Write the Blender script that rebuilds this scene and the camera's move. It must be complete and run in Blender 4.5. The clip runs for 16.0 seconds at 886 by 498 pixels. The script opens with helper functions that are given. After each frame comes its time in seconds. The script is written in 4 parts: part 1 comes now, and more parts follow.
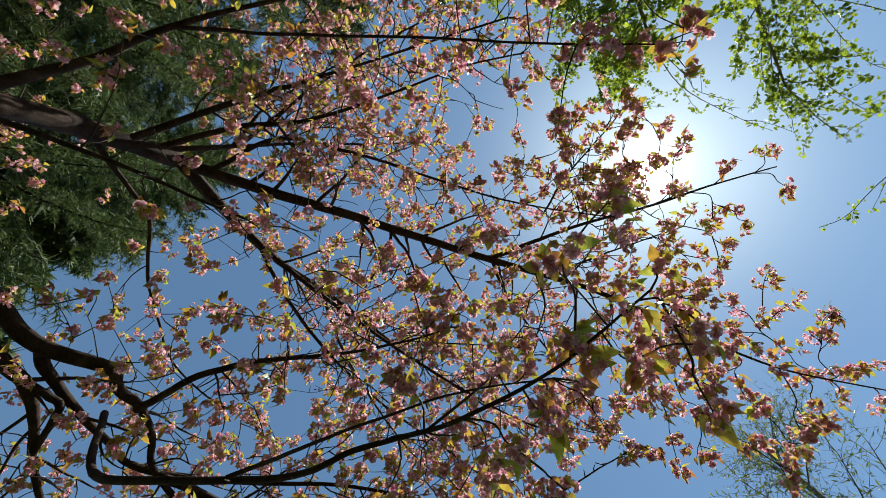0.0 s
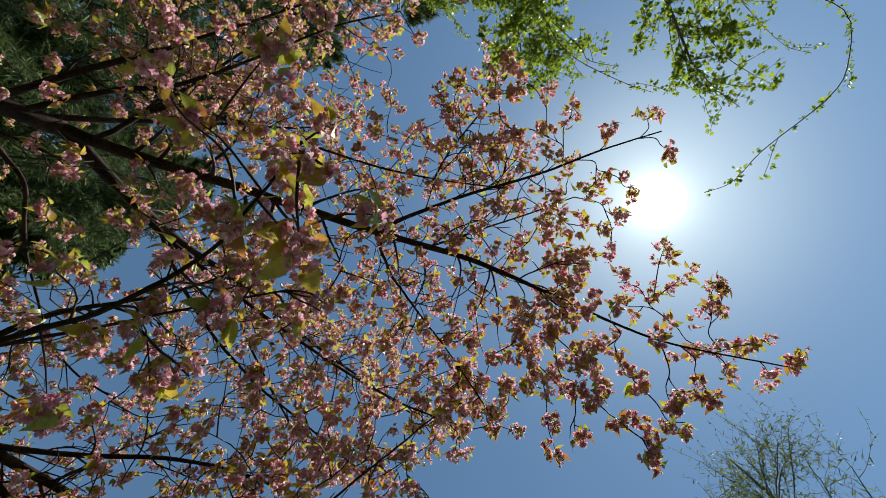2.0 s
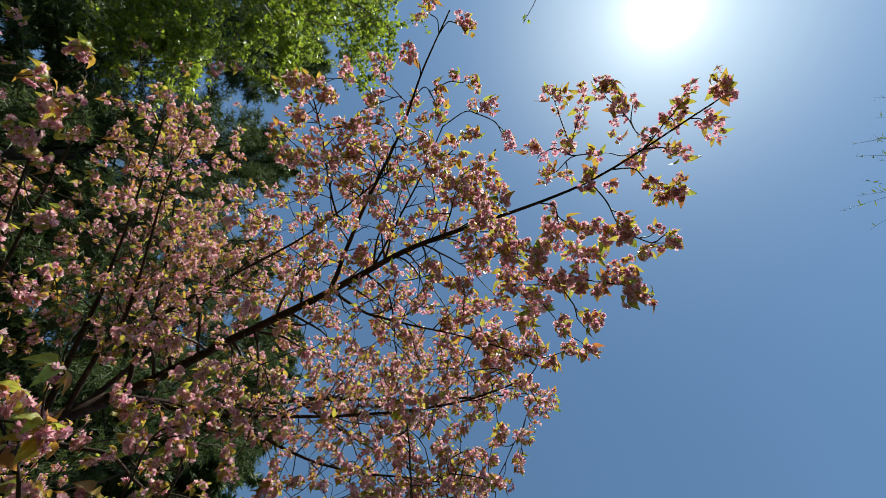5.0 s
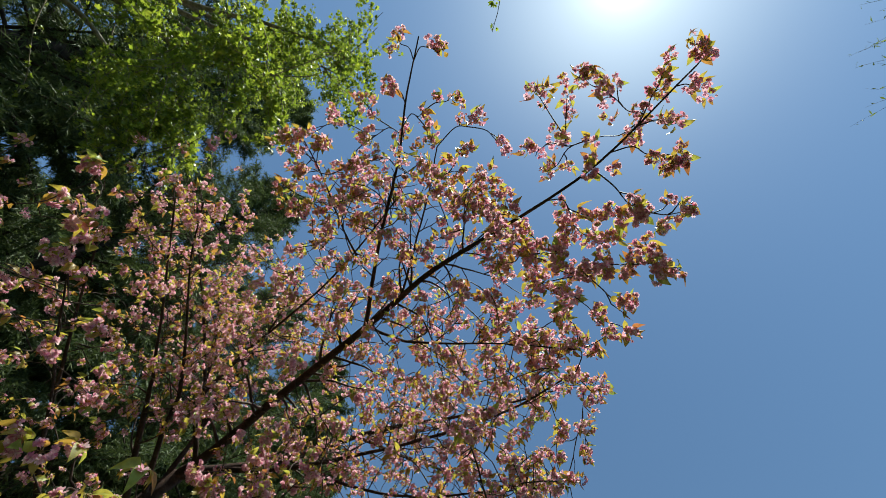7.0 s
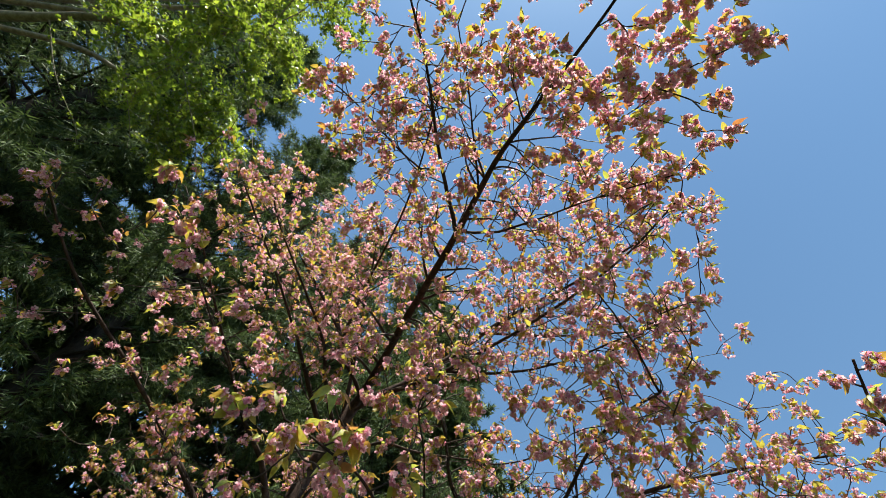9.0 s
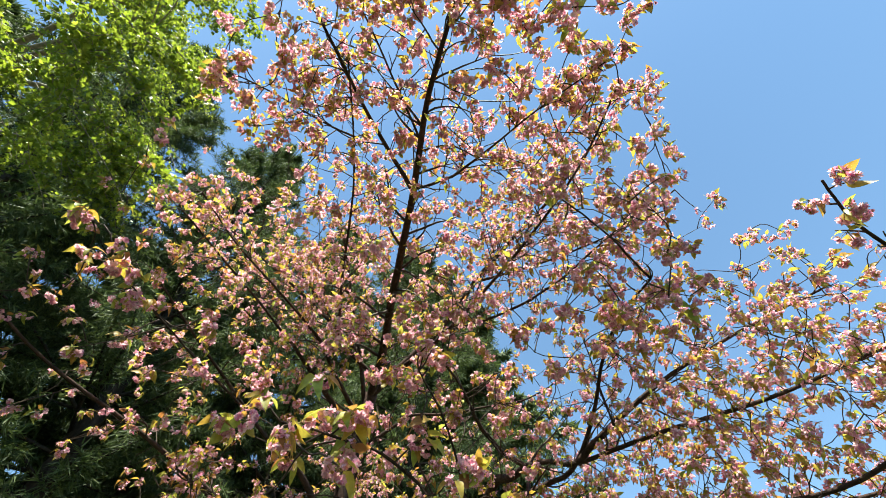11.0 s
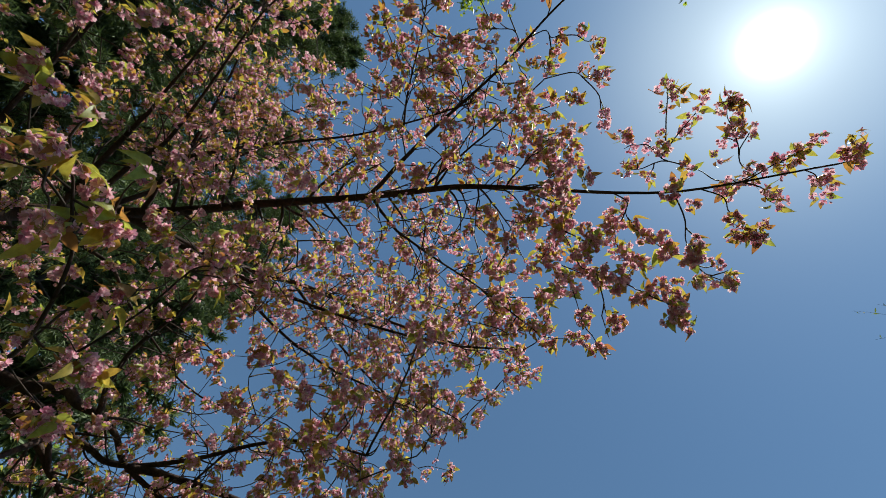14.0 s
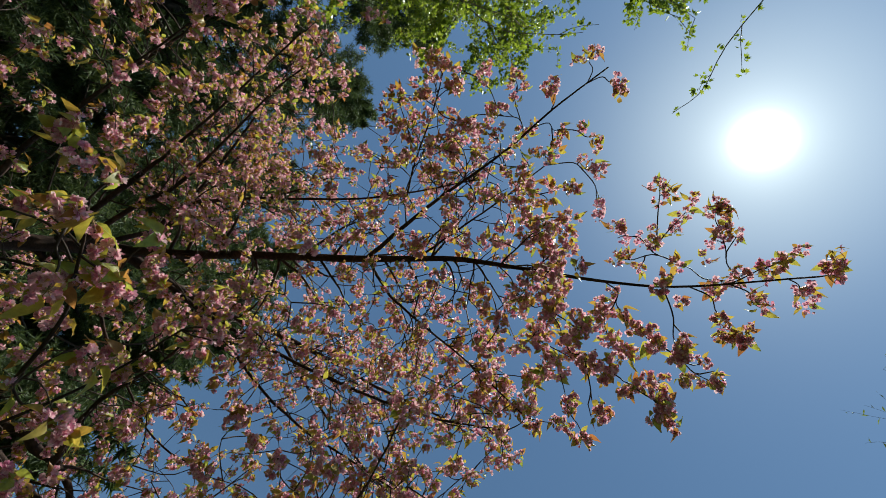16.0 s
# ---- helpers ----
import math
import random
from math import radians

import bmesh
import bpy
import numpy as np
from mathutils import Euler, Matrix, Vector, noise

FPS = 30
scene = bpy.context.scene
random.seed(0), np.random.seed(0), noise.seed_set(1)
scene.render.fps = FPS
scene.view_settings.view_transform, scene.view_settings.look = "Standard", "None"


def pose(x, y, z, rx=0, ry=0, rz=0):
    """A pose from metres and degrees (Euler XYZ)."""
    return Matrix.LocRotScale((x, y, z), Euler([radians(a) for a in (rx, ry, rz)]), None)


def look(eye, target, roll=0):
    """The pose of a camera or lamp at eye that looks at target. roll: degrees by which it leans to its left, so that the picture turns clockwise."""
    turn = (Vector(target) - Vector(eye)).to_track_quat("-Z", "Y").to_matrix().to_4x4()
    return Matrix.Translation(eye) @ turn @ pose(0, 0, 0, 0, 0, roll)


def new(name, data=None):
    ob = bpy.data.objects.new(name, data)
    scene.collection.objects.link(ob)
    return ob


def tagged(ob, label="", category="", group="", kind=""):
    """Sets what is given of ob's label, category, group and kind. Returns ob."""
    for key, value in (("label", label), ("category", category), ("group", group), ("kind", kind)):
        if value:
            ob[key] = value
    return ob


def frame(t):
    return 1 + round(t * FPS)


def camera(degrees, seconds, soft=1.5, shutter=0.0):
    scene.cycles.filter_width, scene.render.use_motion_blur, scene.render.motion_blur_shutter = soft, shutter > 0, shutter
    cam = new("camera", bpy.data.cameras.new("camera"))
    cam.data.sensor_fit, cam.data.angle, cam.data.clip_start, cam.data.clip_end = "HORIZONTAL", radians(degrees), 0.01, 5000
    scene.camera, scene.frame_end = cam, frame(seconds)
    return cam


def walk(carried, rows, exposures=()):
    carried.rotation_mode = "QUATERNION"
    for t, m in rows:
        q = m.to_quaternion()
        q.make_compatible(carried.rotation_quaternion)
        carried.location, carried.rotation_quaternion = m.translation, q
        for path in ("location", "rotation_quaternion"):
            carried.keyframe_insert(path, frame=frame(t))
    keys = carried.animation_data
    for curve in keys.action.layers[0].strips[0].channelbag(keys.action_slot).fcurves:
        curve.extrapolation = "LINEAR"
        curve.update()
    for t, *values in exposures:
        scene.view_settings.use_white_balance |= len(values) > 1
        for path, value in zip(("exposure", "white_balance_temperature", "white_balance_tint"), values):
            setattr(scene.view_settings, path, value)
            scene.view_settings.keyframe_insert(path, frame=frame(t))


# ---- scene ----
cam = camera(90.0, 16.0, soft=0.8)
METRES, EYE, TILT, LEAN, TURN = 2.6, 1.6, 82.42, -2.04, -94.55
ROWS = [
    (0.0, 0.0, 0.0, 0.0, 0.0, 0.0, -0.0),
    (0.5, 0.1008, 0.0138, -0.0223, 0.65, 0.89, 0.18),
    (1.0, 0.1838, 0.0267, -0.053, 0.55, 1.89, -0.02),
    (1.5, 0.2338, 0.0447, -0.107, 0.35, 3.06, -0.59),
    (2.0, 0.3117, 0.0616, -0.143, 0.58, 3.72, -0.73),
    (2.5, 0.4077, 0.0777, -0.1659, 0.98, 4.41, -0.08),
    (3.0, 0.4761, 0.0895, -0.2068, 2.22, 4.68, 3.21),
    (3.5, 0.5443, 0.115, -0.2616, 5.49, 4.79, 10.79),
    (4.0, 0.6117, 0.125, -0.2698, 10.34, 5.42, 20.99),
    (4.5, 0.6307, 0.1272, -0.2783, 14.47, 6.88, 31.71),
    (5.0, 0.6361, 0.1276, -0.2852, 18.1, 9.77, 41.18),
    (7.5, 0.6574, 0.109, -0.2647, 27.17, 16.8, 53.98),
    (8.0, 0.6395, 0.1063, -0.2667, 33.51, 17.34, 55.98),
    (8.5, 0.63, 0.1005, -0.2533, 46.98, 25.28, 62.36),
    (11.0, 0.5816, 0.127, -0.2844, 120.54, 89.28, 81.03),
    (11.5, 0.5857, 0.1291, -0.2854, 65.01, 35.68, 76.9),
    (12.0, 0.5877, 0.1279, -0.2782, 40.77, 13.19, 63.06),
    (12.5, 0.5741, 0.1257, -0.264, 30.04, 5.6, 47.48),
    (13.0, 0.5636, 0.123, -0.2482, 24.6, 3.08, 35.24),
    (13.5, 0.5591, 0.1192, -0.2447, 20.22, 1.86, 26.31),
    (14.0, 0.5595, 0.1181, -0.2475, 16.26, 1.61, 19.28),
    (14.5, 0.5663, 0.1168, -0.2425, 13.7, 2.8, 14.92),
    (15.0, 0.5734, 0.1127, -0.232, 12.51, 5.1, 12.67),
    (15.5, 0.5783, 0.1088, -0.2265, 12.79, 7.12, 12.71),
    (16.0, 0.5678, 0.1043, -0.2191, 14.77, 8.61, 14.18),
]
EXPOSURES = [(0, 0.98, 6650, -6), (1.5, 0.79, 6600, -6), (3, 0.58, 6500, -6), (5, 0.87, 6500, -6), (7.5, 1.03, 6450, -6), (8.5, 1.33, 6500, -6), (11, 1.97, 6750, -7),
             (11.5, 1.84, 6600, -7), (12, 1.78, 6500, -7), (13, 1.27, 6400, -6), (14, 0.67, 6350, -6), (16, 0.60, 6450, -6)]
walk(cam, [(t, pose(0, 0, EYE, TILT, LEAN, TURN) @ pose(METRES * x, METRES * y, METRES * z, 90 + pitch, roll, yaw)) for t, x, y, z, yaw, pitch, roll in ROWS], EXPOSURES)

# ---- world and sun ----
SUN = Vector((-0.072, -0.381, 0.922)).normalized()
world = bpy.data.worlds.new("sky")
world.use_nodes = True
scene.world = world
wt = world.node_tree
wt.nodes.clear()
w_out = wt.nodes.new("ShaderNodeOutputWorld")
w_bg = wt.nodes.new("ShaderNodeBackground")
w_sky = wt.nodes.new("ShaderNodeTexSky")
w_sky.sky_type = "NISHITA"
w_sky.sun_disc = False
w_sky.sun_elevation = math.asin(SUN.z)
w_sky.sun_rotation = math.atan2(SUN.x, SUN.y)
w_sky.air_density, w_sky.dust_density, w_sky.ozone_density = 1.0, 0.02, 3.0
w_sky.altitude = 400.0
SKY_STRENGTH = 0.080
w_bg.inputs["Strength"].default_value = SKY_STRENGTH
# the sun's bright disc and the hazy aureole round it
w_tc = wt.nodes.new("ShaderNodeTexCoord")
w_dot = wt.nodes.new("ShaderNodeVectorMath")
w_dot.operation = "DOT_PRODUCT"
w_dot.inputs[1].default_value = SUN
wt.links.new(w_tc.outputs["Generated"], w_dot.inputs[0])
w_pos = wt.nodes.new("ShaderNodeMath")
w_pos.operation = "MAXIMUM"
w_pos.inputs[1].default_value = 0.0
wt.links.new(w_dot.outputs["Value"], w_pos.inputs[0])
w_last = w_sky.outputs["Color"]
for power, amount in ((2800.0, 66.0), (420.0, 4.0), (45.0, 3.6), (12.0, 1.0)):
    w_pw = wt.nodes.new("ShaderNodeMath")
    w_pw.operation = "POWER"
    w_pw.inputs[1].default_value = power
    wt.links.new(w_pos.outputs[0], w_pw.inputs[0])
    w_mul = wt.nodes.new("ShaderNodeVectorMath")
    w_mul.operation = "SCALE"
    w_mul.inputs[0].default_value = (amount, amount * 0.98, amount * 0.93)
    wt.links.new(w_pw.outputs[0], w_mul.inputs["Scale"])
    w_add = wt.nodes.new("ShaderNodeVectorMath")
    w_add.operation = "ADD"
    wt.links.new(w_last, w_add.inputs[0])
    wt.links.new(w_mul.outputs[0], w_add.inputs[1])
    w_last = w_add.outputs[0]
wt.links.new(w_last, w_bg.inputs["Color"])
wt.links.new(w_bg.outputs[0], w_out.inputs[0])

sun_data = bpy.data.lights.new("sun", "SUN")
sun_data.energy, sun_data.angle, sun_data.color = 5.0, radians(0.53), (1.0, 0.95, 0.88)
sun = new("sun", sun_data)
sun.matrix_world = look(SUN * 60, (0, 0, 0))


# ---- materials ----
def nodes_of(name):
    m = bpy.data.materials.new(name)
    m.use_nodes = True
    t = m.node_tree
    t.nodes.clear()
    return m, t, t.nodes.new("ShaderNodeOutputMaterial")


def ramp(t, source, stops):
    r = t.nodes.new("ShaderNodeValToRGB")
    e = r.color_ramp.elements
    while len(e) < len(stops):
        e.new(0.5)
    for el, (p, c) in zip(e, stops):
        el.position, el.color = p, (*c, 1)
    t.links.new(source, r.inputs[0])
    return r.outputs[0]


def noise_at(t, scale, detail=3.0, rough=0.6, stretch=None):
    tc = t.nodes.new("ShaderNodeTexCoord")
    n = t.nodes.new("ShaderNodeTexNoise")
    n.inputs["Scale"].default_value, n.inputs["Detail"].default_value, n.inputs["Roughness"].default_value = scale, detail, rough
    src = tc.outputs["Object"]
    if stretch:
        mp = t.nodes.new("ShaderNodeMapping")
        mp.inputs["Scale"].default_value = stretch
        t.links.new(src, mp.inputs[0])
        src = mp.outputs[0]
    t.links.new(src, n.inputs["Vector"])
    return n.outputs["Fac"]


def mixed(t, a, b, fac, mode="MIX"):
    m = t.nodes.new("ShaderNodeMix")
    m.data_type, m.blend_type = "RGBA", mode
    m.inputs[0].default_value = fac
    t.links.new(a, m.inputs[6])
    t.links.new(b, m.inputs[7])
    return m.outputs[2]


def solid(name, stops, scale, rough, bump=0.0, bump_scale=60.0, fine=None, stretch=None):
    """An opaque surface: a broad noise through a ramp, a finer one over it, and relief."""
    m, t, out = nodes_of(name)
    b = t.nodes.new("ShaderNodeBsdfPrincipled")
    b.inputs["Roughness"].default_value = rough
    b.inputs["Specular IOR Level"].default_value = 0.15
    col = ramp(t, noise_at(t, scale, 4), stops)
    if fine:
        f = ramp(t, noise_at(t, fine, 3, 0.7, stretch), ((0.3, (0.55, 0.55, 0.55)), (0.7, (1.3, 1.3, 1.3))))
        col = mixed(t, col, f, 1.0, "MULTIPLY")
    t.links.new(col, b.inputs["Base Color"])
    if bump:
        bp = t.nodes.new("ShaderNodeBump")
        bp.inputs["Strength"].default_value, bp.inputs["Distance"].default_value = bump, 0.006
        t.links.new(noise_at(t, bump_scale, 4, 0.7, stretch), bp.inputs["Height"])
        t.links.new(bp.outputs[0], b.inputs["Normal"])
    t.links.new(b.outputs[0], out.inputs[0])
    return m


def thin(name, stops, through_stops, share, rough=0.5, gloss=0.3, mottle=40.0):
    """A thin leaf or petal: each one a shade of its own, mottled, letting light through."""
    m, t, out = nodes_of(name)
    g = t.nodes.new("ShaderNodeNewGeometry")
    oi = t.nodes.new("ShaderNodeObjectInfo")
    add = t.nodes.new("ShaderNodeMath")
    add.operation = "ADD"
    t.links.new(g.outputs["Random Per Island"], add.inputs[0])
    t.links.new(oi.outputs["Random"], add.inputs[1])
    fr = t.nodes.new("ShaderNodeMath")
    fr.operation = "FRACT"
    t.links.new(add.outputs[0], fr.inputs[0])
    f = ramp(t, noise_at(t, mottle, 3, 0.65), ((0.3, (0.72, 0.72, 0.72)), (0.7, (1.18, 1.18, 1.18))))
    b = t.nodes.new("ShaderNodeBsdfPrincipled")
    b.inputs["Roughness"].default_value = rough
    b.inputs["Specular IOR Level"].default_value = gloss
    t.links.new(mixed(t, ramp(t, fr.outputs[0], stops), f, 1.0, "MULTIPLY"), b.inputs["Base Color"])
    tr = t.nodes.new("ShaderNodeBsdfTranslucent")
    t.links.new(mixed(t, ramp(t, fr.outputs[0], through_stops), f, 1.0, "MULTIPLY"), tr.inputs[0])
    mx = t.nodes.new("ShaderNodeMixShader")
    mx.inputs[0].default_value = share
    t.links.new(b.outputs[0], mx.inputs[1])
    t.links.new(tr.outputs[0], mx.inputs[2])
    t.links.new(mx.outputs[0], out.inputs[0])
    return m


CHERRY_BARK = solid("cherry_bark", ((0.3, (0.020, 0.011, 0.010)), (0.55, (0.048, 0.027, 0.022)), (0.75, (0.100, 0.060, 0.048))), 9.0, 0.85, 0.8, 70.0, 45.0, (1, 1, 2.5))
TWIG_BARK = solid("cherry_twig_bark", ((0.3, (0.030, 0.018, 0.015)), (0.7, (0.062, 0.038, 0.030))), 30.0, 0.65, 0.3, 150.0)
PINE_BARK = solid("pine_bark", ((0.3, (0.018, 0.013, 0.011)), (0.7, (0.055, 0.042, 0.034))), 6.0, 0.9, 0.9, 30.0, 25.0, (1, 1, 0.3))
PALE_BARK = solid("pale_bark", ((0.3, (0.12, 0.10, 0.075)), (0.7, (0.26, 0.22, 0.17))), 12.0, 0.8, 0.5, 60.0, 30.0, (1, 1, 0.5))
WILLOW_BARK = solid("willow_bark", ((0.3, (0.07, 0.06, 0.045)), (0.7, (0.15, 0.13, 0.09))), 6.0, 0.85, 0.6, 30.0)
PETAL = thin("pink_petal", ((0.0, (0.48, 0.13, 0.26)), (0.3, (0.68, 0.29, 0.41)), (0.7, (0.79, 0.44, 0.52)), (1.0, (0.86, 0.60, 0.65))),
             ((0.0, (0.70, 0.24, 0.39)), (0.3, (0.86, 0.46, 0.56)), (1.0, (0.94, 0.68, 0.71))), 0.40, 0.55, 0.2, 90.0)
STALK = solid("flower_stalk", ((0.3, (0.16, 0.17, 0.05)), (0.7, (0.24, 0.13, 0.07))), 40.0, 0.6)
BRONZE_LEAF = thin("bronze_green_leaf", ((0.0, (0.21, 0.075, 0.04)), (0.25, (0.28, 0.15, 0.04)), (0.55, (0.31, 0.23, 0.045)), (0.8, (0.28, 0.265, 0.05)), (1.0, (0.20, 0.235, 0.045))),
                   ((0.0, (0.48, 0.18, 0.06)), (0.25, (0.58, 0.34, 0.06)), (0.55, (0.64, 0.48, 0.075)), (0.8, (0.58, 0.53, 0.085)), (1.0, (0.43, 0.47, 0.08))), 0.40, 0.45, 0.3, 60.0)
GREEN_LEAF = thin("fresh_green_leaf", ((0.0, (0.06, 0.095, 0.016)), (0.5, (0.125, 0.175, 0.025)), (1.0, (0.25, 0.29, 0.045))),
                  ((0.0, (0.17, 0.24, 0.02)), (0.6, (0.34, 0.42, 0.04)), (1.0, (0.50, 0.56, 0.06))), 0.42, 0.42, 0.4)
WILLOW_LEAF = thin("willow_leaf", ((0.0, (0.06, 0.075, 0.025)), (1.0, (0.12, 0.14, 0.045))), ((0.0, (0.12, 0.15, 0.03)), (1.0, (0.22, 0.26, 0.06))), 0.4, 0.5, 0.3)
FAR_LEAF = thin("far_yellow_green_leaf", ((0.0, (0.12, 0.20, 0.03)), (1.0, (0.26, 0.34, 0.06))), ((0.0, (0.25, 0.38, 0.03)), (1.0, (0.45, 0.52, 0.06))), 0.4, 0.6, 0.2)
NEEDLE = thin("pine_needle", ((0.0, (0.030, 0.044, 0.020)), (0.6, (0.058, 0.081, 0.033)), (1.0, (0.125, 0.155, 0.056))),
              ((0.0, (0.055, 0.085, 0.025)), (1.0, (0.140, 0.185, 0.055))), 0.25, 0.6, 0.2)
GROUND = solid("grass_and_soil", ((0.3, (0.026, 0.022, 0.013)), (0.5, (0.030, 0.040, 0.013)), (0.7, (0.045, 0.062, 0.019))), 0.8, 0.95, 0.6, 30.0, 14.0)


# ---- building blocks ----
RNG = np.random.default_rng(7)


def unit(v):
    return v / max(np.linalg.norm(v), 1e-9)


def spline(points, n):
    """n points along a smooth curve through the given ones."""
    p = np.array(points, float)
    p = np.vstack([2 * p[0] - p[1], p, 2 * p[-1] - p[-2]])
    out = []
    for u in np.linspace(0, len(p) - 3 - 1e-6, n):
        i, f = int(u), u - int(u)
        a, b, c, d = p[i:i + 4]
        out.append(0.5 * (2 * b + (c - a) * f + (2 * a - 5 * b + 4 * c - d) * f ** 2 + (3 * b - a - 3 * c + d) * f ** 3))
    return np.array(out)


class Soup:
    """Gathers points and faces into one mesh."""

    def __init__(self):
        self.v, self.f, self.m, self.n = [], [], [], 0

    def add(self, v, f, mat=0):
        self.v.append(v)
        self.f.append(f + self.n)
        self.m.append(np.full(len(f), mat, np.int32))
        self.n += len(v)

    def tube(self, pts, radii, sides=6, mat=0, knobs=0.0):
        pts, radii = np.asarray(pts, float), np.asarray(radii, float)
        tang = np.gradient(pts, axis=0)
        ref = np.array((0.31, 0.17, 0.93)) if abs(unit(tang[0])[2]) < 0.8 else np.array((0.95, 0.2, 0.1))
        a = np.linspace(0, 2 * np.pi, sides, endpoint=False)
        rings = []
        for p, t, r in zip(pts, tang, radii):
            t = unit(t)
            x = unit(np.cross(ref, t))
            y = np.cross(t, x)
            rr = r * (1 + knobs * (0.35 * RNG.uniform(-1, 1, sides) + np.sin(a * 2 + p[2] * 9 + p[0] * 7) + 0.7 * np.sin(a * 3 - p[1] * 13)))
            rings.append(p + (np.cos(a) * rr)[:, None] * x + (np.sin(a) * rr)[:, None] * y)
        n = len(pts)
        v = np.vstack(rings + [pts[-1:] + unit(tang[-1]) * radii[-1] * 0.6, pts[:1] - unit(tang[0]) * radii[0] * 0.4])
        i, j = np.meshgrid(np.arange(n - 1), np.arange(sides), indexing="ij")
        q = lambda i, j: i * sides + j % sides
        A, B, C, D = q(i, j), q(i, j + 1), q(i + 1, j + 1), q(i + 1, j)
        tri = np.concatenate([np.stack([A, B, C], -1).reshape(-1, 3), np.stack([A, C, D], -1).reshape(-1, 3)])
        k = np.arange(sides)
        last = np.stack([q(n - 1, k), q(n - 1, k + 1), np.full(sides, n * sides)], -1)
        first = np.stack([q(0, k + 1), q(0, k), np.full(sides, n * sides + 1)], -1)
        self.add(v, np.concatenate([tri, last, first]), mat)

    def arrays(self):
        return np.vstack(self.v), np.vstack(self.f), np.concatenate(self.m)

    def mesh(self, name, mats, smooth=True):
        v, f, mi = self.arrays()
        me = bpy.data.meshes.new(name)
        me.vertices.add(len(v))
        me.vertices.foreach_set("co", np.ascontiguousarray(v, np.float32).ravel())
        me.loops.add(3 * len(f))
        me.loops.foreach_set("vertex_index", np.ascontiguousarray(f, np.int32).ravel())
        me.polygons.add(len(f))
        me.polygons.foreach_set("loop_start", np.arange(0, 3 * len(f), 3, dtype=np.int32))
        for m in mats:
            me.materials.append(m)
        me.polygons.foreach_set("material_index", mi)
        me.polygons.foreach_set("use_smooth", np.full(len(f), smooth))
        me.update(calc_edges=True)
        me.validate()
        return me


def part(name, mesh, parent, label="", kind=""):
    ob = new(name, mesh)
    ob.parent = parent
    return tagged(ob, label=label, kind=kind)


def thing(name, x, y, label, category, group=""):
    ob = new(name)
    ob.location = (x, y, 0)
    return tagged(ob, label=label, category=category, group=group)


def tumble(n, tilt, rng):
    """n turns: any way round z, tilted by up to about tilt radians."""
    out = []
    for _ in range(n):
        m = Euler((rng.normal(0, tilt), rng.normal(0, tilt), rng.uniform(0, 6.283))).to_matrix()
        out.append(np.array(m))
    return out


def scatter(soup, stocks, places, turns, sizes, rng):
    """Adds copies of stock meshes at the places."""
    for p, r, s in zip(places, turns, sizes):
        v, f, m = stocks[rng.integers(len(stocks))]
        soup.v.append(v @ r.T * s + p)
        soup.f.append(f + soup.n)
        soup.m.append(m)
        soup.n += len(v)


def leaf_shape(length, width, fold, curl, rng, steps=4):
    """A pointed leaf along +x, folded on its midrib and curling downward: points and triangles."""
    u = np.linspace(0, 1, steps + 1)
    w = width * np.sin(np.pi * np.clip(u * 0.93 + 0.05, 0, 1) ** 0.8) * (1 - 0.15 * u)
    w[0], w[-1] = 0.002, 0.0006
    x = length * u
    z = -curl * length * u ** 2
    rows = []
    for xx, ww, zz in zip(x, w, z):
        wob = rng.normal(0, 0.05) * width
        rows += [(xx, ww / 2, zz + fold * ww / 2 + wob), (xx, 0, zz), (xx, -ww / 2, zz + fold * ww / 2 - wob)]
    f = []
    for i in range(steps):
        a, b = 3 * i, 3 * i + 3
        f += [(a, a + 1, b + 1), (a, b + 1, b), (a + 1, a + 2, b + 2), (a + 1, b + 2, b + 1)]
    return np.array(rows), np.array(f)


def turned(v, direction, spin=0.0):
    """Turns points that lie along +x into the direction, spun round it."""
    d = Vector(direction).normalized()
    m = d.to_track_quat("X", "Z").to_matrix() @ Euler((spin, 0, 0)).to_matrix()
    return v @ np.array(m).T


def branch_line(start, way, length, rng, bend=0.12, rise=0.0, n=6):
    """A wandering shoot."""
    p, d = np.array(start, float), unit(np.array(way, float))
    out = [p]
    side = rng.normal(0, 1, 3) * bend
    for k in range(n - 1):
        d = unit(d + side * 0.35 + rng.normal(0, bend * 0.6, 3) + np.array((0, 0, rise)))
        p = p + d * length / (n - 1)
        out.append(p)
    return np.array(out)


# ---- ground ----
def make_ground():
    s = Soup()
    n = 61
    g = np.sign(np.linspace(-1, 1, n)) * np.abs(np.linspace(-1, 1, n)) ** 3 * 1500
    X, Y = np.meshgrid(g, g, indexing="ij")
    Z = 0.05 * np.sin(X * 0.7) * np.cos(Y * 0.5) * np.exp(-(X ** 2 + Y ** 2) / 900) - 0.02
    v = np.stack([X, Y, Z], -1).reshape(-1, 3)
    i, j = np.meshgrid(np.arange(n - 1), np.arange(n - 1), indexing="ij")
    a = (i * n + j).ravel()
    f = np.concatenate([np.stack([a, a + n, a + n + 1], -1), np.stack([a, a + n + 1, a + 1], -1)])
    s.add(v, f)
    tagged(new("ground", s.mesh("ground", [GROUND])), "uneven green grass and bare soil under the trees", "ground", kind="structure")


make_ground()


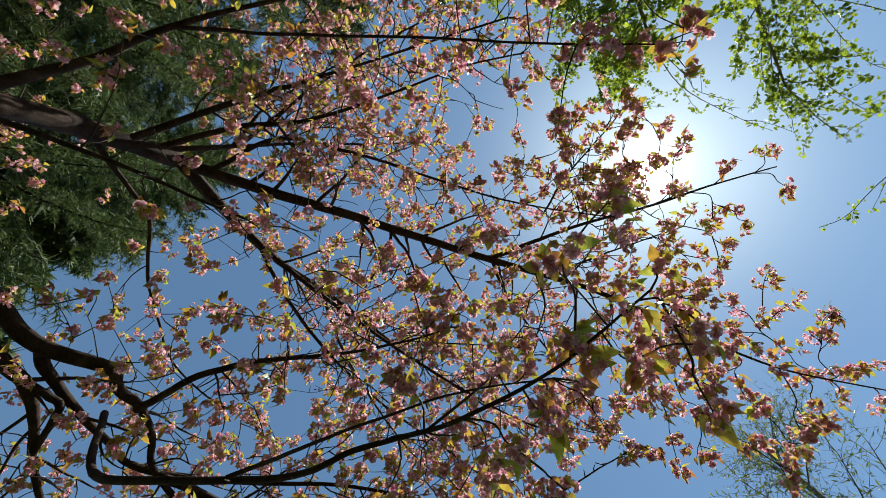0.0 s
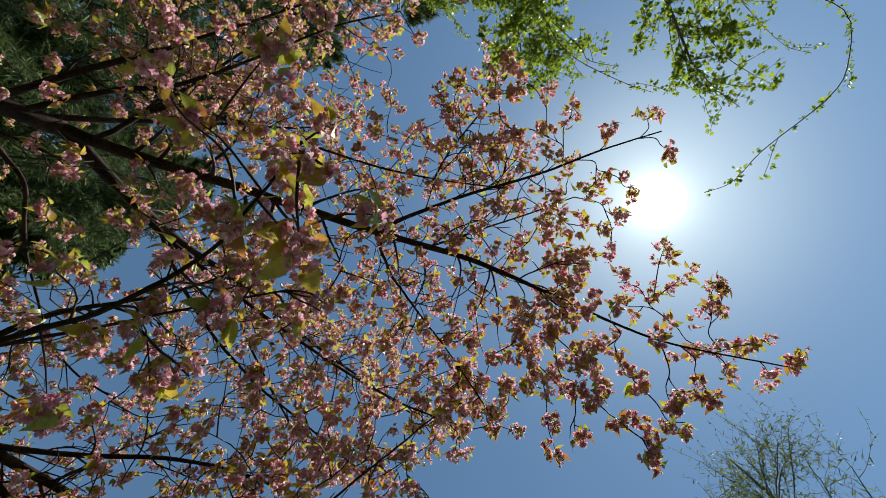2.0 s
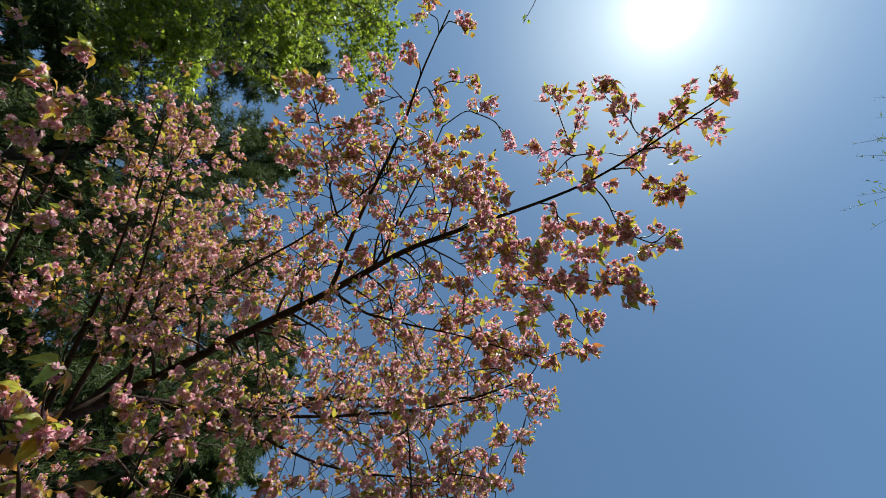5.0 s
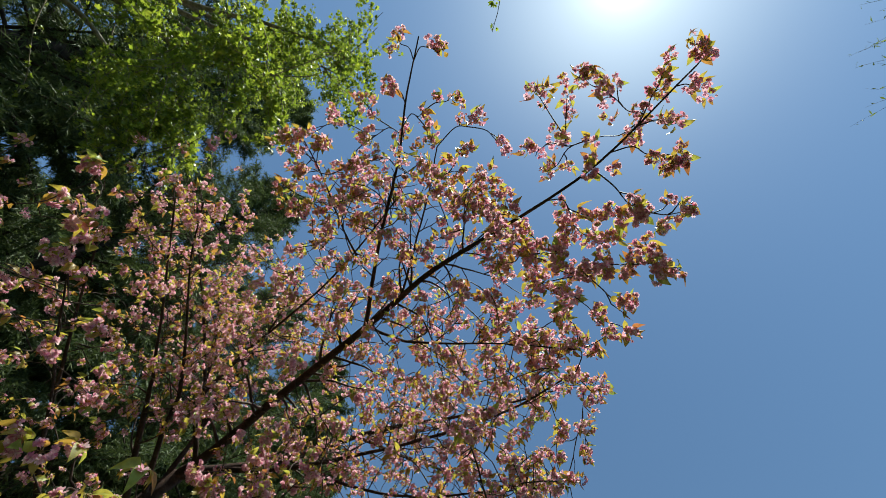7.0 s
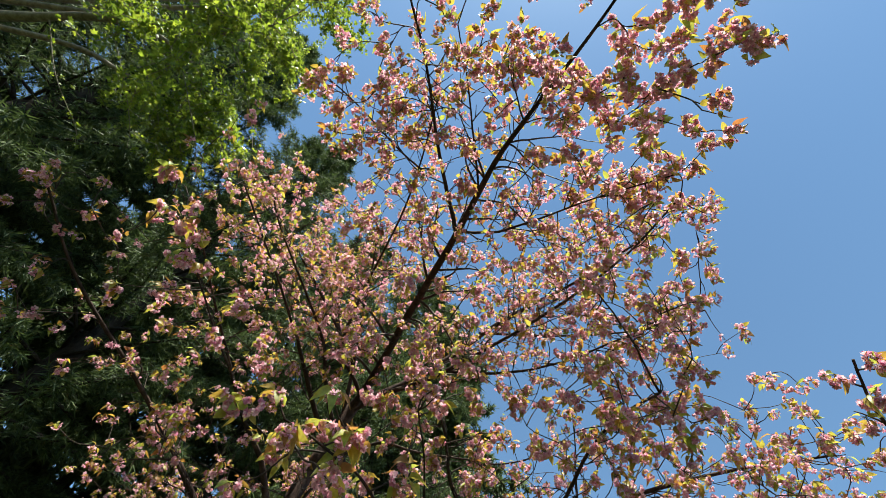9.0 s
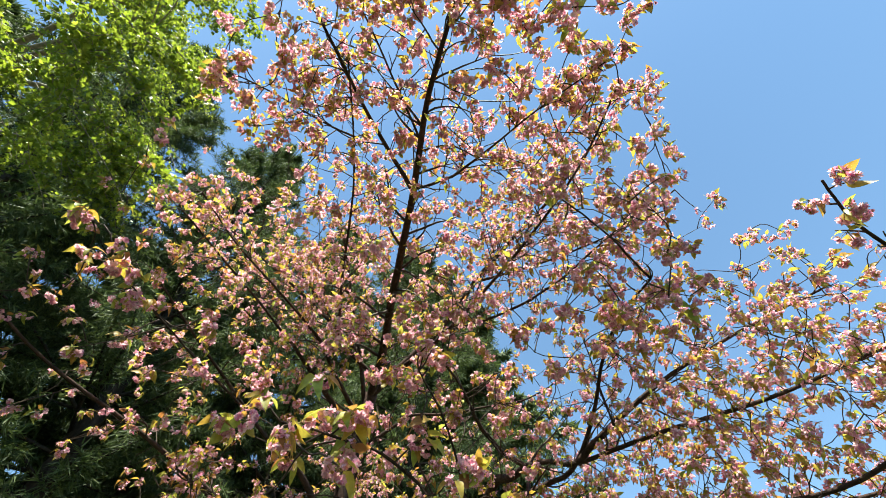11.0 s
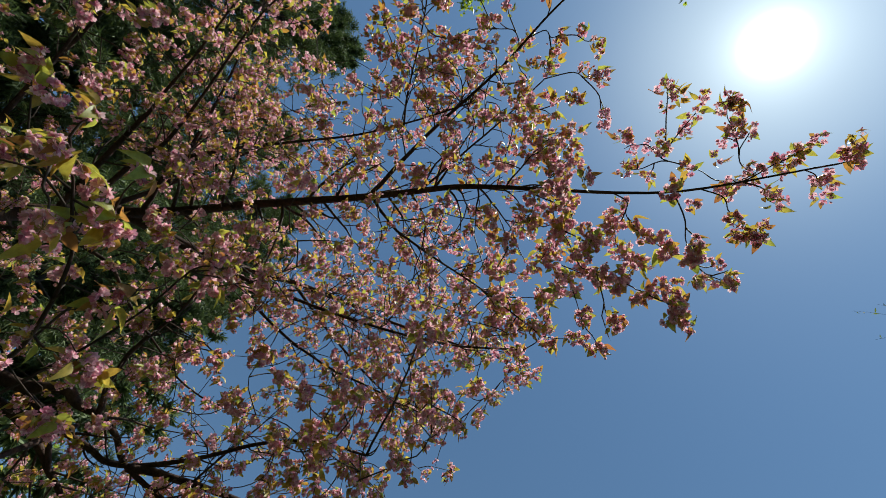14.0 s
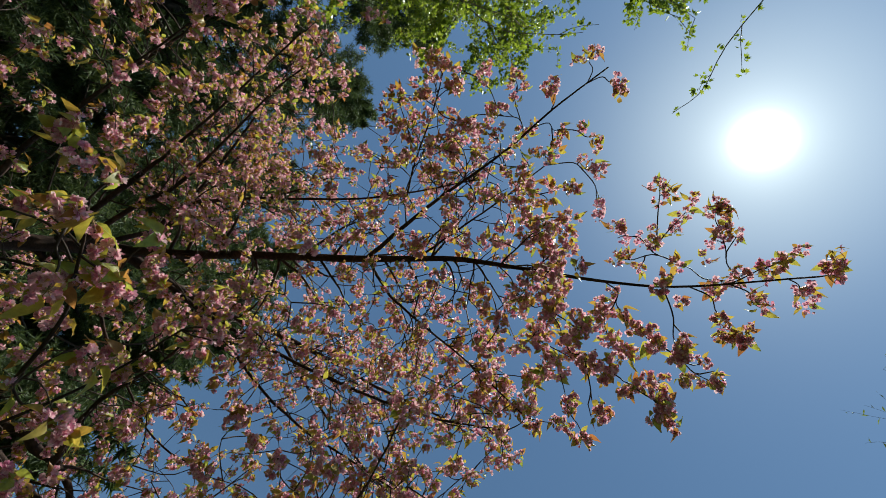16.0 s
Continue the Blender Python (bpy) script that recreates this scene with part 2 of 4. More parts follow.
# ---- blossom clusters ----
def petal_shape(r, rng, steps):
    """A cupped petal along +x with a blunt, notched tip: points and triangles."""
    w, c = rng.uniform(0.34, 0.48), rng.uniform(-0.15, 0.3)
    if steps == 1:
        v = np.array([(0, 0, 0), (0.55, w, 0.12), (0.98, 0.55 * w, c), (0.98, -0.55 * w, c), (0.55, -w, 0.12)]) * r
        return v, np.array([(0, 4, 1), (1, 4, 3), (1, 3, 2)])
    v = np.array([(0, 0, 0), (0.4, 0.75 * w, 0.1), (0.42, 0, 0), (0.4, -0.75 * w, 0.1), (0.8, w, 0.1 + c),
                  (0.86, 0, c * 0.8), (0.8, -w, 0.1 + c), (1.04, 0.5 * w, c * 1.4), (1.04, -0.5 * w, c * 1.4)]) * r
    return v, np.array([(0, 2, 1), (0, 3, 2), (1, 2, 5), (1, 5, 4), (2, 3, 6), (2, 6, 5), (4, 5, 7), (5, 6, 8)])


def make_blossoms(seed, steps):
    """A hanging bunch of double pink flowers and buds on thin stalks; its twig end is the origin."""
    rng = np.random.default_rng(seed)
    s = Soup()
    n = rng.integers(4, 7)
    for k in range(n):
        az = 6.283 * k / n + rng.normal(0, 0.4)
        drop = rng.uniform(-1.35, 0.05)
        way = np.array((math.cos(az) * math.cos(drop), math.sin(az) * math.cos(drop), math.sin(drop)))
        tip = way * rng.uniform(0.022, 0.046) + np.array((0, 0, -0.006))
        if steps > 1:
            s.tube(np.array([(0, 0, 0), tip * 0.5 + np.array((0, 0, 0.004)), tip]), (0.0013, 0.0011, 0.0010), 3, 1)
        else:
            s.add(np.array([(-0.0014, 0, 0), (0.0014, 0, 0), tip]), np.array([(0, 1, 2)]), 1)
        face = unit(way + np.array((0, 0, -0.55)) + rng.normal(0, 0.25, 3))
        q = np.array(Vector(face).to_track_quat("X", "Z").to_matrix())
        if rng.random() < 0.22:
            for spin in (0, 1.6, 3.1, 4.7):
                v, f = petal_shape(0.015, rng, steps)
                s.add(turned(v, face + rng.normal(0, 0.12, 3), spin) + tip, f, 0)
            continue
        r = rng.uniform(0.018, 0.024)
        for ring, (count, open_) in enumerate(((6 if steps > 1 else 5, 0.12), (5 if steps > 1 else 3, 0.62), (3, 1.1))[:2 if steps == 1 else 3]):
            for j in range(count):
                v, f = petal_shape(r * (1.0 - 0.12 * ring) * rng.uniform(0.85, 1.12), rng, steps)
                a = 6.283 * j / count + ring * 0.6 + rng.normal(0, 0.14)
                lift = open_ + rng.normal(0, 0.22)
                local = np.array((math.sin(lift), math.cos(lift) * math.cos(a), math.cos(lift) * math.sin(a)))
                s.add(turned(v, q @ local, rng.uniform(-0.6, 0.6)) + tip, f, 0)
    return s


def make_tuft(seed, steps):
    """The young bronze-green leaves that spread over a bunch of flowers and droop."""
    rng = np.random.default_rng(seed)
    s = Soup()
    n = rng.integers(5, 8)
    for k in range(n):
        az = 6.283 * k / n + rng.normal(0, 0.45)
        el = rng.uniform(-0.9, 0.4)
        way = (math.cos(az) * math.cos(el), math.sin(az) * math.cos(el), math.sin(el))
        ln = rng.uniform(0.030, 0.062)
        v, f = leaf_shape(ln, ln * rng.uniform(0.52, 0.72), rng.uniform(0.15, 0.6), rng.uniform(0.35, 1.0), rng, steps)
        off = np.array(way) * 0.014
        s.add(turned(v, way, rng.normal(0, 0.4)) + off, f, 0)
        if steps > 3:
            s.tube(np.array([(0, 0, 0), off]), (0.0012, 0.001), 3, 1)
    return s


BLOSSOM_MESHES = [make_blossoms(100 + k, 2).mesh("blossom", [PETAL, STALK]) for k in range(10)]
TUFT_MESHES = [make_tuft(200 + k, 5).mesh("leaf_tuft", [BRONZE_LEAF, STALK]) for k in range(10)]
BLOSSOM_ARR = [make_blossoms(120 + k, 1).arrays() for k in range(16)]
TUFT_ARR = [make_tuft(220 + k, 3).arrays() for k in range(12)]

# the outline of the crown on the ground plan
PLAN = np.array([(-2.6, 4.6), (-2.7, 0.2), (-1.5, -0.6), (-0.75, -0.95), (-0.4, -1.35), (0.2, -1.45), (0.5, -1.5), (0.8, -1.5), (1.15, -1.35),
                 (1.4, -1.25), (1.6, -0.9), (1.75, -0.6), (1.9, -0.25), (2.35, -0.1), (3.4, -0.5), (4.2, 0.2), (3.6, 2.6), (2.4, 4.6), (0.2, 5.2)])
# how readily fine shoots fill the crown round a limb
FILL = {"low_west": 0.3, "mid_west": 0.3, "west_high": 0.4, "west": 0.7, "crown": 2.0, "crown_top": 2.0, "crown_west": 2.0, "west_upper": 2.0, "upper_twin": 1.6, "low_front": 0.4,
        "low_left": 0.5, "low_east_fork": 2.5, "low_middle": 2.5, "low_east": 4.0, "low_east_far": 5.0, "low_east_under": 4.0, "leader": 1.1, "lower": 2.2, "north_low": 2.0, "north_east": 2.0, "north_west": 1.5, "east_low": 1.6, "east": 1.6, "east_mid": 1.6, "upper": 1.4, "middle": 1.4}


def in_plan(p):
    x, y = p[0], p[1]
    a, b = PLAN, np.roll(PLAN, -1, 0)
    cross = ((a[:, 1] > y) != (b[:, 1] > y)) & (x < (b[:, 0] - a[:, 0]) * (y - a[:, 1]) / (b[:, 1] - a[:, 1] + 1e-12) + a[:, 0])
    return cross.sum() % 2 == 1


# limbs of the cherry: way points, thickness at both ends, how far along side shoots begin, their length
CHERRY_FRAME = {}


def limb(name, points, thick, fine, begin, reach):
    CHERRY_FRAME[name] = (points, thick, fine, begin, reach)


limb("stem", [(-0.30, 2.46, -0.1), (-0.30, 2.42, 1.2), (-0.27, 2.36, 2.6), (-0.25, 2.32, 3.5), (-0.20, 2.27, 4.15), (-0.06, 2.06, 4.80)], 0.105, 0.06, 2.0, 0)
limb("leader", [(-0.06, 2.06, 4.80), (0.10, 1.45, 4.78), (0.27, 0.60, 4.70), (0.45, -0.25, 4.62), (0.57, -0.91, 4.45), (0.70, -1.37, 4.20), (0.87, -1.92, 4.13), (0.92, -2.52, 4.03)], 0.048, 0.004, 0.10, 0.85)
limb("east", [(-0.05, 2.04, 4.80), (0.38, 1.74, 5.03), (0.74, 1.50, 5.35), (0.98, 1.16, 5.46), (1.29, 0.70, 5.48), (1.50, 0.24, 5.28), (1.75, -0.35, 5.1), (1.95, -0.75, 5.05)], 0.05, 0.005, 0.12, 0.85)
limb("east_low", [(0.20, 1.86, 4.92), (0.62, 1.30, 4.80), (0.95, 0.75, 4.72), (1.25, 0.15, 4.60), (1.52, -0.50, 4.50), (1.62, -1.0, 4.42)], 0.026, 0.005, 0.12, 0.75)
limb("upper", [(0.45, -0.25, 4.62), (0.22, -0.72, 4.62), (0.0, -1.27, 4.58), (-0.18, -1.65, 4.50), (-0.30, -1.95, 4.46)], 0.016, 0.004, 0.15, 0.5)
limb("west_upper", [(0.10, -0.60, 4.68), (-0.15, -0.72, 4.70), (-0.38, -0.88, 4.68), (-0.60, -1.02, 4.62)], 0.008, 0.004, 0.15, 0.42)
limb("upper_twin", [(0.52, -0.62, 4.54), (0.38, -0.95, 4.60), (0.25, -1.25, 4.64), (0.12, -1.52, 4.62)], 0.008, 0.004, 0.2, 0.38)
limb("lower", [(0.47, -0.27, 4.62), (0.70, -0.40, 4.52), (0.92, -0.60, 4.45), (1.20, -0.86, 4.42), (1.50, -1.12, 4.35)], 0.011, 0.004, 0.12, 0.5)
limb("west", [(-0.12, 1.95, 4.45), (-0.30, 1.47, 4.55), (-0.34, 1.15, 4.55), (-0.42, 0.84, 4.50), (-0.58, 0.42, 4.45), (-0.74, 0.05, 4.42), (-0.85, -0.35, 4.40)], 0.022, 0.005, 0.15, 0.7)
limb("middle", [(0.0, 1.78, 4.76), (-0.26, 1.32, 4.80), (-0.20, 0.78, 4.80), (-0.06, 0.16, 4.76), (0.06, -0.44, 4.70), (0.10, -1.06, 4.66)], 0.021, 0.005, 0.15, 0.7)
limb("west_high", [(-0.16, 2.05, 4.35), (-0.49, 1.37, 4.50), (-0.60, 1.06, 4.52), (-0.84, 0.41, 4.50), (-1.05, -0.2, 4.45)], 0.024, 0.006, 0.15, 0.7)
limb("low_east", [(-0.24, 2.34, 3.25), (0.25, 2.42, 3.55), (0.77, 2.26, 3.70), (0.96, 2.06, 3.71), (1.05, 1.74, 3.73), (1.18, 1.68, 3.74), (1.27, 1.59, 3.76), (1.43, 1.54, 3.77), (1.63, 1.47, 3.72), (1.97, 1.01, 3.62), (2.5, 0.45, 3.5), (3.1, 0.0, 3.55)], 0.056, 0.01, 0.35, 0.85)
limb("low_east_fork", [(0.97, 2.07, 3.72), (1.09, 2.06, 3.73), (1.28, 1.93, 3.73), (1.46, 1.75, 3.73), (1.61, 1.57, 3.74), (1.68, 1.1, 3.80), (1.64, 0.50, 3.80), (1.62, 0.05, 3.70), (1.60, -0.35, 3.5)], 0.036, 0.006, 0.15, 0.65)
limb("low_east_far", [(1.63, 1.47, 3.72), (1.85, 1.1, 3.80), (2.2, 0.75, 3.92), (2.6, 0.42, 4.0), (2.95, 0.1, 4.0)], 0.028, 0.007, 0.15, 0.75)
limb("low_east_under", [(-0.20, 2.36, 2.9), (0.45, 2.42, 3.40), (1.00, 2.19, 3.62), (1.14, 2.10, 3.65), (1.33, 2.08, 3.67), (1.54, 2.12, 3.69), (1.78, 2.06, 3.66), (2.2, 1.6, 3.4), (2.9, 1.0, 3.2), (3.6, 0.4, 3.2)], 0.05, 0.01, 0.3, 0.85)
limb("low_east_crook", [(1.14, 2.09, 3.65), (1.20, 2.01, 3.67), (1.26, 1.95, 3.68), (1.40, 2.03, 3.69), (1.55, 2.12, 3.69)], 0.024, 0.018, 0.5, 0)
limb("low_middle", [(1.28, 1.60, 3.75), (1.05, 1.26, 3.69), (0.90, 0.92, 3.62), (0.81, 0.59, 3.54), (0.69, 0.22, 3.47), (0.57, -0.02, 3.40)], 0.022, 0.004, 0.3, 0.5)
limb("arch", [(-0.16, 2.28, 4.30), (0.10, 2.22, 4.48), (0.34, 2.13, 4.60), (0.58, 2.15, 4.63), (0.86, 2.22, 4.72), (1.16, 2.16, 4.75), (1.42, 2.06, 4.72), (1.62, 1.75, 4.62), (1.75, 1.3, 4.5)], 0.021, 0.006, 0.35, 0.6)
limb("east_mid", [(0.60, 1.62, 5.22), (0.95, 1.30, 5.0), (1.25, 0.90, 4.75), (1.48, 0.45, 4.5), (1.65, 0.0, 4.3), (1.78, -0.4, 4.1)], 0.018, 0.005, 0.15, 0.6)
limb("east_out", [(0.98, 1.16, 5.46), (1.45, 0.95, 5.4), (1.85, 0.60, 5.2), (2.15, 0.20, 4.95), (2.30, -0.20, 4.75)], 0.016, 0.005, 0.15, 0.65)
limb("near_east", [(1.9, 1.9, 3.58), (2.1, 1.2, 3.2), (2.4, 0.4, 2.95), (2.45, -0.2, 2.9), (2.32, -0.65, 2.90), (2.0, -0.84, 3.02), (1.89, -0.91, 3.07), (1.81, -1.0, 3.13)], 0.016, 0.004, 0.3, 0.4)
limb("near", [(1.30, 1.75, 3.72), (1.12, 1.25, 3.05), (0.93, 0.80, 2.80), (0.84, 0.43, 2.74), (0.70, 0.20, 2.69), (0.60, -0.05, 2.70), (0.45, -0.27, 2.70), (0.30, -0.40, 2.68), (0.20, -0.48, 2.66)], 0.018, 0.003, 0.55, 0.28)
limb("low_front", [(-0.24, 2.32, 3.30), (-0.12, 1.95, 3.55), (0.05, 1.45, 3.62), (0.20, 0.95, 3.55)], 0.021, 0.006, 0.2, 0.6)
limb("low_left", [(-0.26, 2.36, 3.10), (-0.60, 2.05, 3.35), (-0.85, 1.55, 3.45), (-0.95, 1.0, 3.40)], 0.021, 0.006, 0.25, 0.6)
limb("near_hang", [(0.80, 0.55, 2.66), (0.74, 0.25, 2.86), (0.66, -0.05, 2.98), (0.57, -0.35, 2.96)], 0.007, 0.003, 0.45, 0.25)
limb("near_fork", [(1.60, -0.35, 3.50), (1.42, -0.52, 3.52), (1.24, -0.68, 3.48), (1.07, -0.82, 3.42)], 0.006, 0.003, 0.3, 0.25)
limb("low_west", [(-0.28, 2.36, 3.1), (-0.9, 1.85, 3.55), (-1.4, 1.35, 3.78), (-1.8, 0.5, 3.8), (-2.0, -0.1, 3.9)], 0.032, 0.008, 0.25, 0.85)
limb("mid_west", [(-0.25, 2.30, 3.6), (-0.50, 1.95, 3.9), (-0.72, 1.55, 3.98), (-0.98, 0.9, 4.1), (-1.2, 0.2, 4.2)], 0.032, 0.007, 0.25, 0.8)
limb("near_west", [(-0.72, 1.55, 3.98), (-0.65, 0.9, 3.75), (-0.6, 0.25, 3.5), (-0.55, -0.3, 3.3), (-0.54, -0.64, 3.2)], 0.011, 0.003, 0.3, 0.35)
limb("north_low", [(-0.26, 2.36, 2.95), (-0.12, 2.95, 3.35), (0.08, 3.7, 3.65), (0.2, 4.5, 3.8)], 0.040, 0.006, 0.3, 0.9)
limb("north_east", [(-0.25, 2.35, 3.3), (0.45, 3.0, 3.7), (1.1, 3.6, 3.85), (1.7, 4.1, 3.9)], 0.036, 0.006, 0.35, 0.9)
limb("north_west", [(-0.26, 2.34, 3.35), (-0.85, 2.95, 3.75), (-1.5, 3.5, 3.95), (-2.0, 3.9, 4.1)], 0.036, 0.006, 0.35, 0.9)
limb("north_top", [(-0.2, 2.27, 4.15), (-0.3, 2.9, 4.6), (-0.4, 3.5, 4.85), (-0.45, 4.1, 5.0)], 0.030, 0.006, 0.45, 0.8)
# assumed upper limbs, added so that their blossom shades the crown below
limb("crown", [(-0.10, 2.12, 4.65), (-0.2, 1.8, 5.1), (-0.3, 1.3, 5.5), (-0.35, 0.8, 5.7), (-0.40, 0.45, 5.75)], 0.024, 0.006, 0.3, 0.85)
limb("crown_top", [(-0.2, 1.8, 5.1), (-0.6, 1.75, 5.6), (-0.9, 1.5, 5.9), (-1.2, 1.1, 6.0)], 0.019, 0.006, 0.25, 0.85)
limb("crown_west", [(-0.25, 1.7, 5.1), (-0.7, 1.3, 5.35), (-1.1, 0.8, 5.4), (-1.35, 0.3, 5.3)], 0.018, 0.006, 0.2, 0.8)


# bunches that stand out singly against the sky, limb by limb: place, how many bunches sit together
TIPS = {}


def tips(name, *places):
    TIPS.setdefault(name, []).extend(places)


tips("upper", (-0.39, -1.88, 4.44, 2), (-0.18, -1.96, 4.37, 1), (0.05, -1.81, 4.45, 2), (-0.03, -1.65, 4.42, 1), (0.11, -1.53, 4.38, 2), (-0.45, -1.45, 4.64, 2),
     (-0.30, -1.65, 4.45, 2), (-0.31, -1.30, 4.65, 2), (-0.50, -1.27, 4.58, 1), (-0.24, -1.06, 4.51, 2), (-0.42, -0.92, 4.35, 2), (-0.58, -1.09, 4.59, 2), (-0.11, -1.45, 4.67, 2))
tips("upper_twin", (0.23, -1.81, 4.60, 1), (0.29, -1.62, 4.31, 2), (0.46, -1.79, 4.58, 1), (0.22, -1.19, 4.69, 1), (0.30, -1.31, 4.49, 2), (0.36, -0.92, 4.40, 3), (0.52, -1.18, 4.43, 2))
tips("leader", (0.39, -2.12, 4.62, 1), (0.59, -1.86, 4.55, 2), (0.56, -2.18, 4.46, 1), (0.57, -2.26, 4.26, 3), (0.72, -2.26, 4.33, 2), (0.67, -2.00, 4.43, 2), (0.80, -2.06, 4.30, 1),
     (0.88, -1.93, 4.11, 1), (0.95, -2.17, 4.25, 1), (0.89, -2.29, 4.18, 1), (0.85, -2.47, 4.20, 2), (0.88, -2.40, 4.18, 1), (0.90, -2.58, 4.06, 2), (0.98, -2.46, 4.04, 2), (0.73, -1.80, 4.44, 1))
tips("leader", (1.13, -2.20, 4.02, 2), (1.06, -2.16, 4.10, 2), (1.04, -2.32, 4.14, 1), (1.12, -1.89, 3.81, 3), (1.28, -2.01, 3.96, 2), (1.26, -1.76, 3.70, 3), (1.25, -1.70, 3.93, 3),
     (1.12, -1.84, 4.10, 3), (0.99, -1.53, 4.02, 4), (0.97, -1.73, 4.17, 4), (1.22, -1.61, 4.08, 3), (0.71, -1.48, 3.86, 2))
tips("leader", (1.40, -1.52, 4.00, 2), (1.52, -1.44, 4.05, 1), (1.36, -1.39, 4.14, 1), (1.24, -1.38, 4.22, 2), (1.19, -1.52, 4.12, 2), (1.16, -1.33, 4.33, 1), (1.08, -1.43, 4.24, 1),
     (1.10, -1.21, 4.30, 1), (1.05, -1.25, 4.44, 1), (0.87, -1.26, 4.30, 2), (0.93, -1.39, 4.27, 1), (0.73, -1.32, 4.15, 1))
tips("east_low", (1.32, -1.22, 4.42, 2), (1.50, -1.18, 4.45, 2), (1.74, -0.94, 4.66, 3), (1.68, -0.75, 4.66, 3), (1.60, -0.95, 4.40, 2), (1.40, -1.05, 4.45, 2), (1.85, -0.62, 4.52, 2))
tips("near", (0.22, -0.51, 2.60, 2), (0.15, -0.52, 2.71, 1), (0.25, -0.57, 2.57, 1), (0.41, -0.56, 2.48, 1), (0.61, -0.20, 2.60, 2), (0.69, -0.31, 2.59, 1), (0.36, -0.33, 2.71, 1), (0.10, -0.24, 2.56, 1), (0.55, -0.20, 3.08, 2))
tips("east", (2.22, -0.47, 4.84, 1), (1.93, -0.40, 4.60, 2), (2.14, -0.39, 4.55, 3), (2.10, -0.20, 4.60, 2), (2.05, -0.62, 4.75, 2), (2.24, -0.78, 5.27, 1), (1.95, -0.80, 4.95, 2))


tips("upper_twin", (0.46, -1.45, 4.45, 3), (0.34, -1.50, 4.42, 2), (0.46, -1.60, 4.42, 3), (0.26, -1.40, 4.47, 3), (0.18, -1.36, 4.50, 2), (0.40, -1.36, 4.50, 2))
tips("leader", (0.60, -1.52, 4.42, 4), (0.54, -1.40, 4.46, 3), (0.67, -1.46, 4.36, 3), (0.83, -1.50, 4.38, 3), (0.85, -1.32, 4.40, 2), (0.95, -1.46, 4.40, 2), (1.04, -1.56, 4.40, 3),
     (1.12, -1.66, 4.36, 3), (1.00, -1.66, 4.34, 2), (1.20, -1.42, 4.42, 3), (1.06, -1.30, 4.42, 2), (1.30, -1.32, 4.38, 2), (1.30, -1.54, 4.38, 2), (1.20, -1.74, 4.36, 3))


tips("west_upper", (-0.66, -0.89, 4.60, 2), (-0.42, -0.60, 4.62, 2), (-0.35, -0.87, 4.60, 2), (-0.23, -1.11, 4.60, 2), (-0.55, -0.72, 4.55, 2), (-0.20, -0.85, 4.70, 2),
     (-0.10, -1.00, 4.55, 2), (-0.48, -1.10, 4.60, 2), (-0.30, -0.70, 4.70, 2), (-0.15, -0.65, 4.60, 2), (0.00, -0.85, 4.65, 2), (-0.62, -1.02, 4.50, 2))
tips("lower", (1.35, -1.02, 4.50, 2), (1.34, -1.20, 4.50, 2), (1.50, -1.10, 4.40, 3), (1.64, -1.15, 4.55, 2), (1.63, -1.28, 4.50, 1), (1.25, -0.95, 4.50, 2),
     (1.45, -0.85, 4.50, 2), (1.85, -0.95, 4.60, 2), (1.10, -0.80, 4.50, 2), (1.00, -0.98, 4.45, 2))


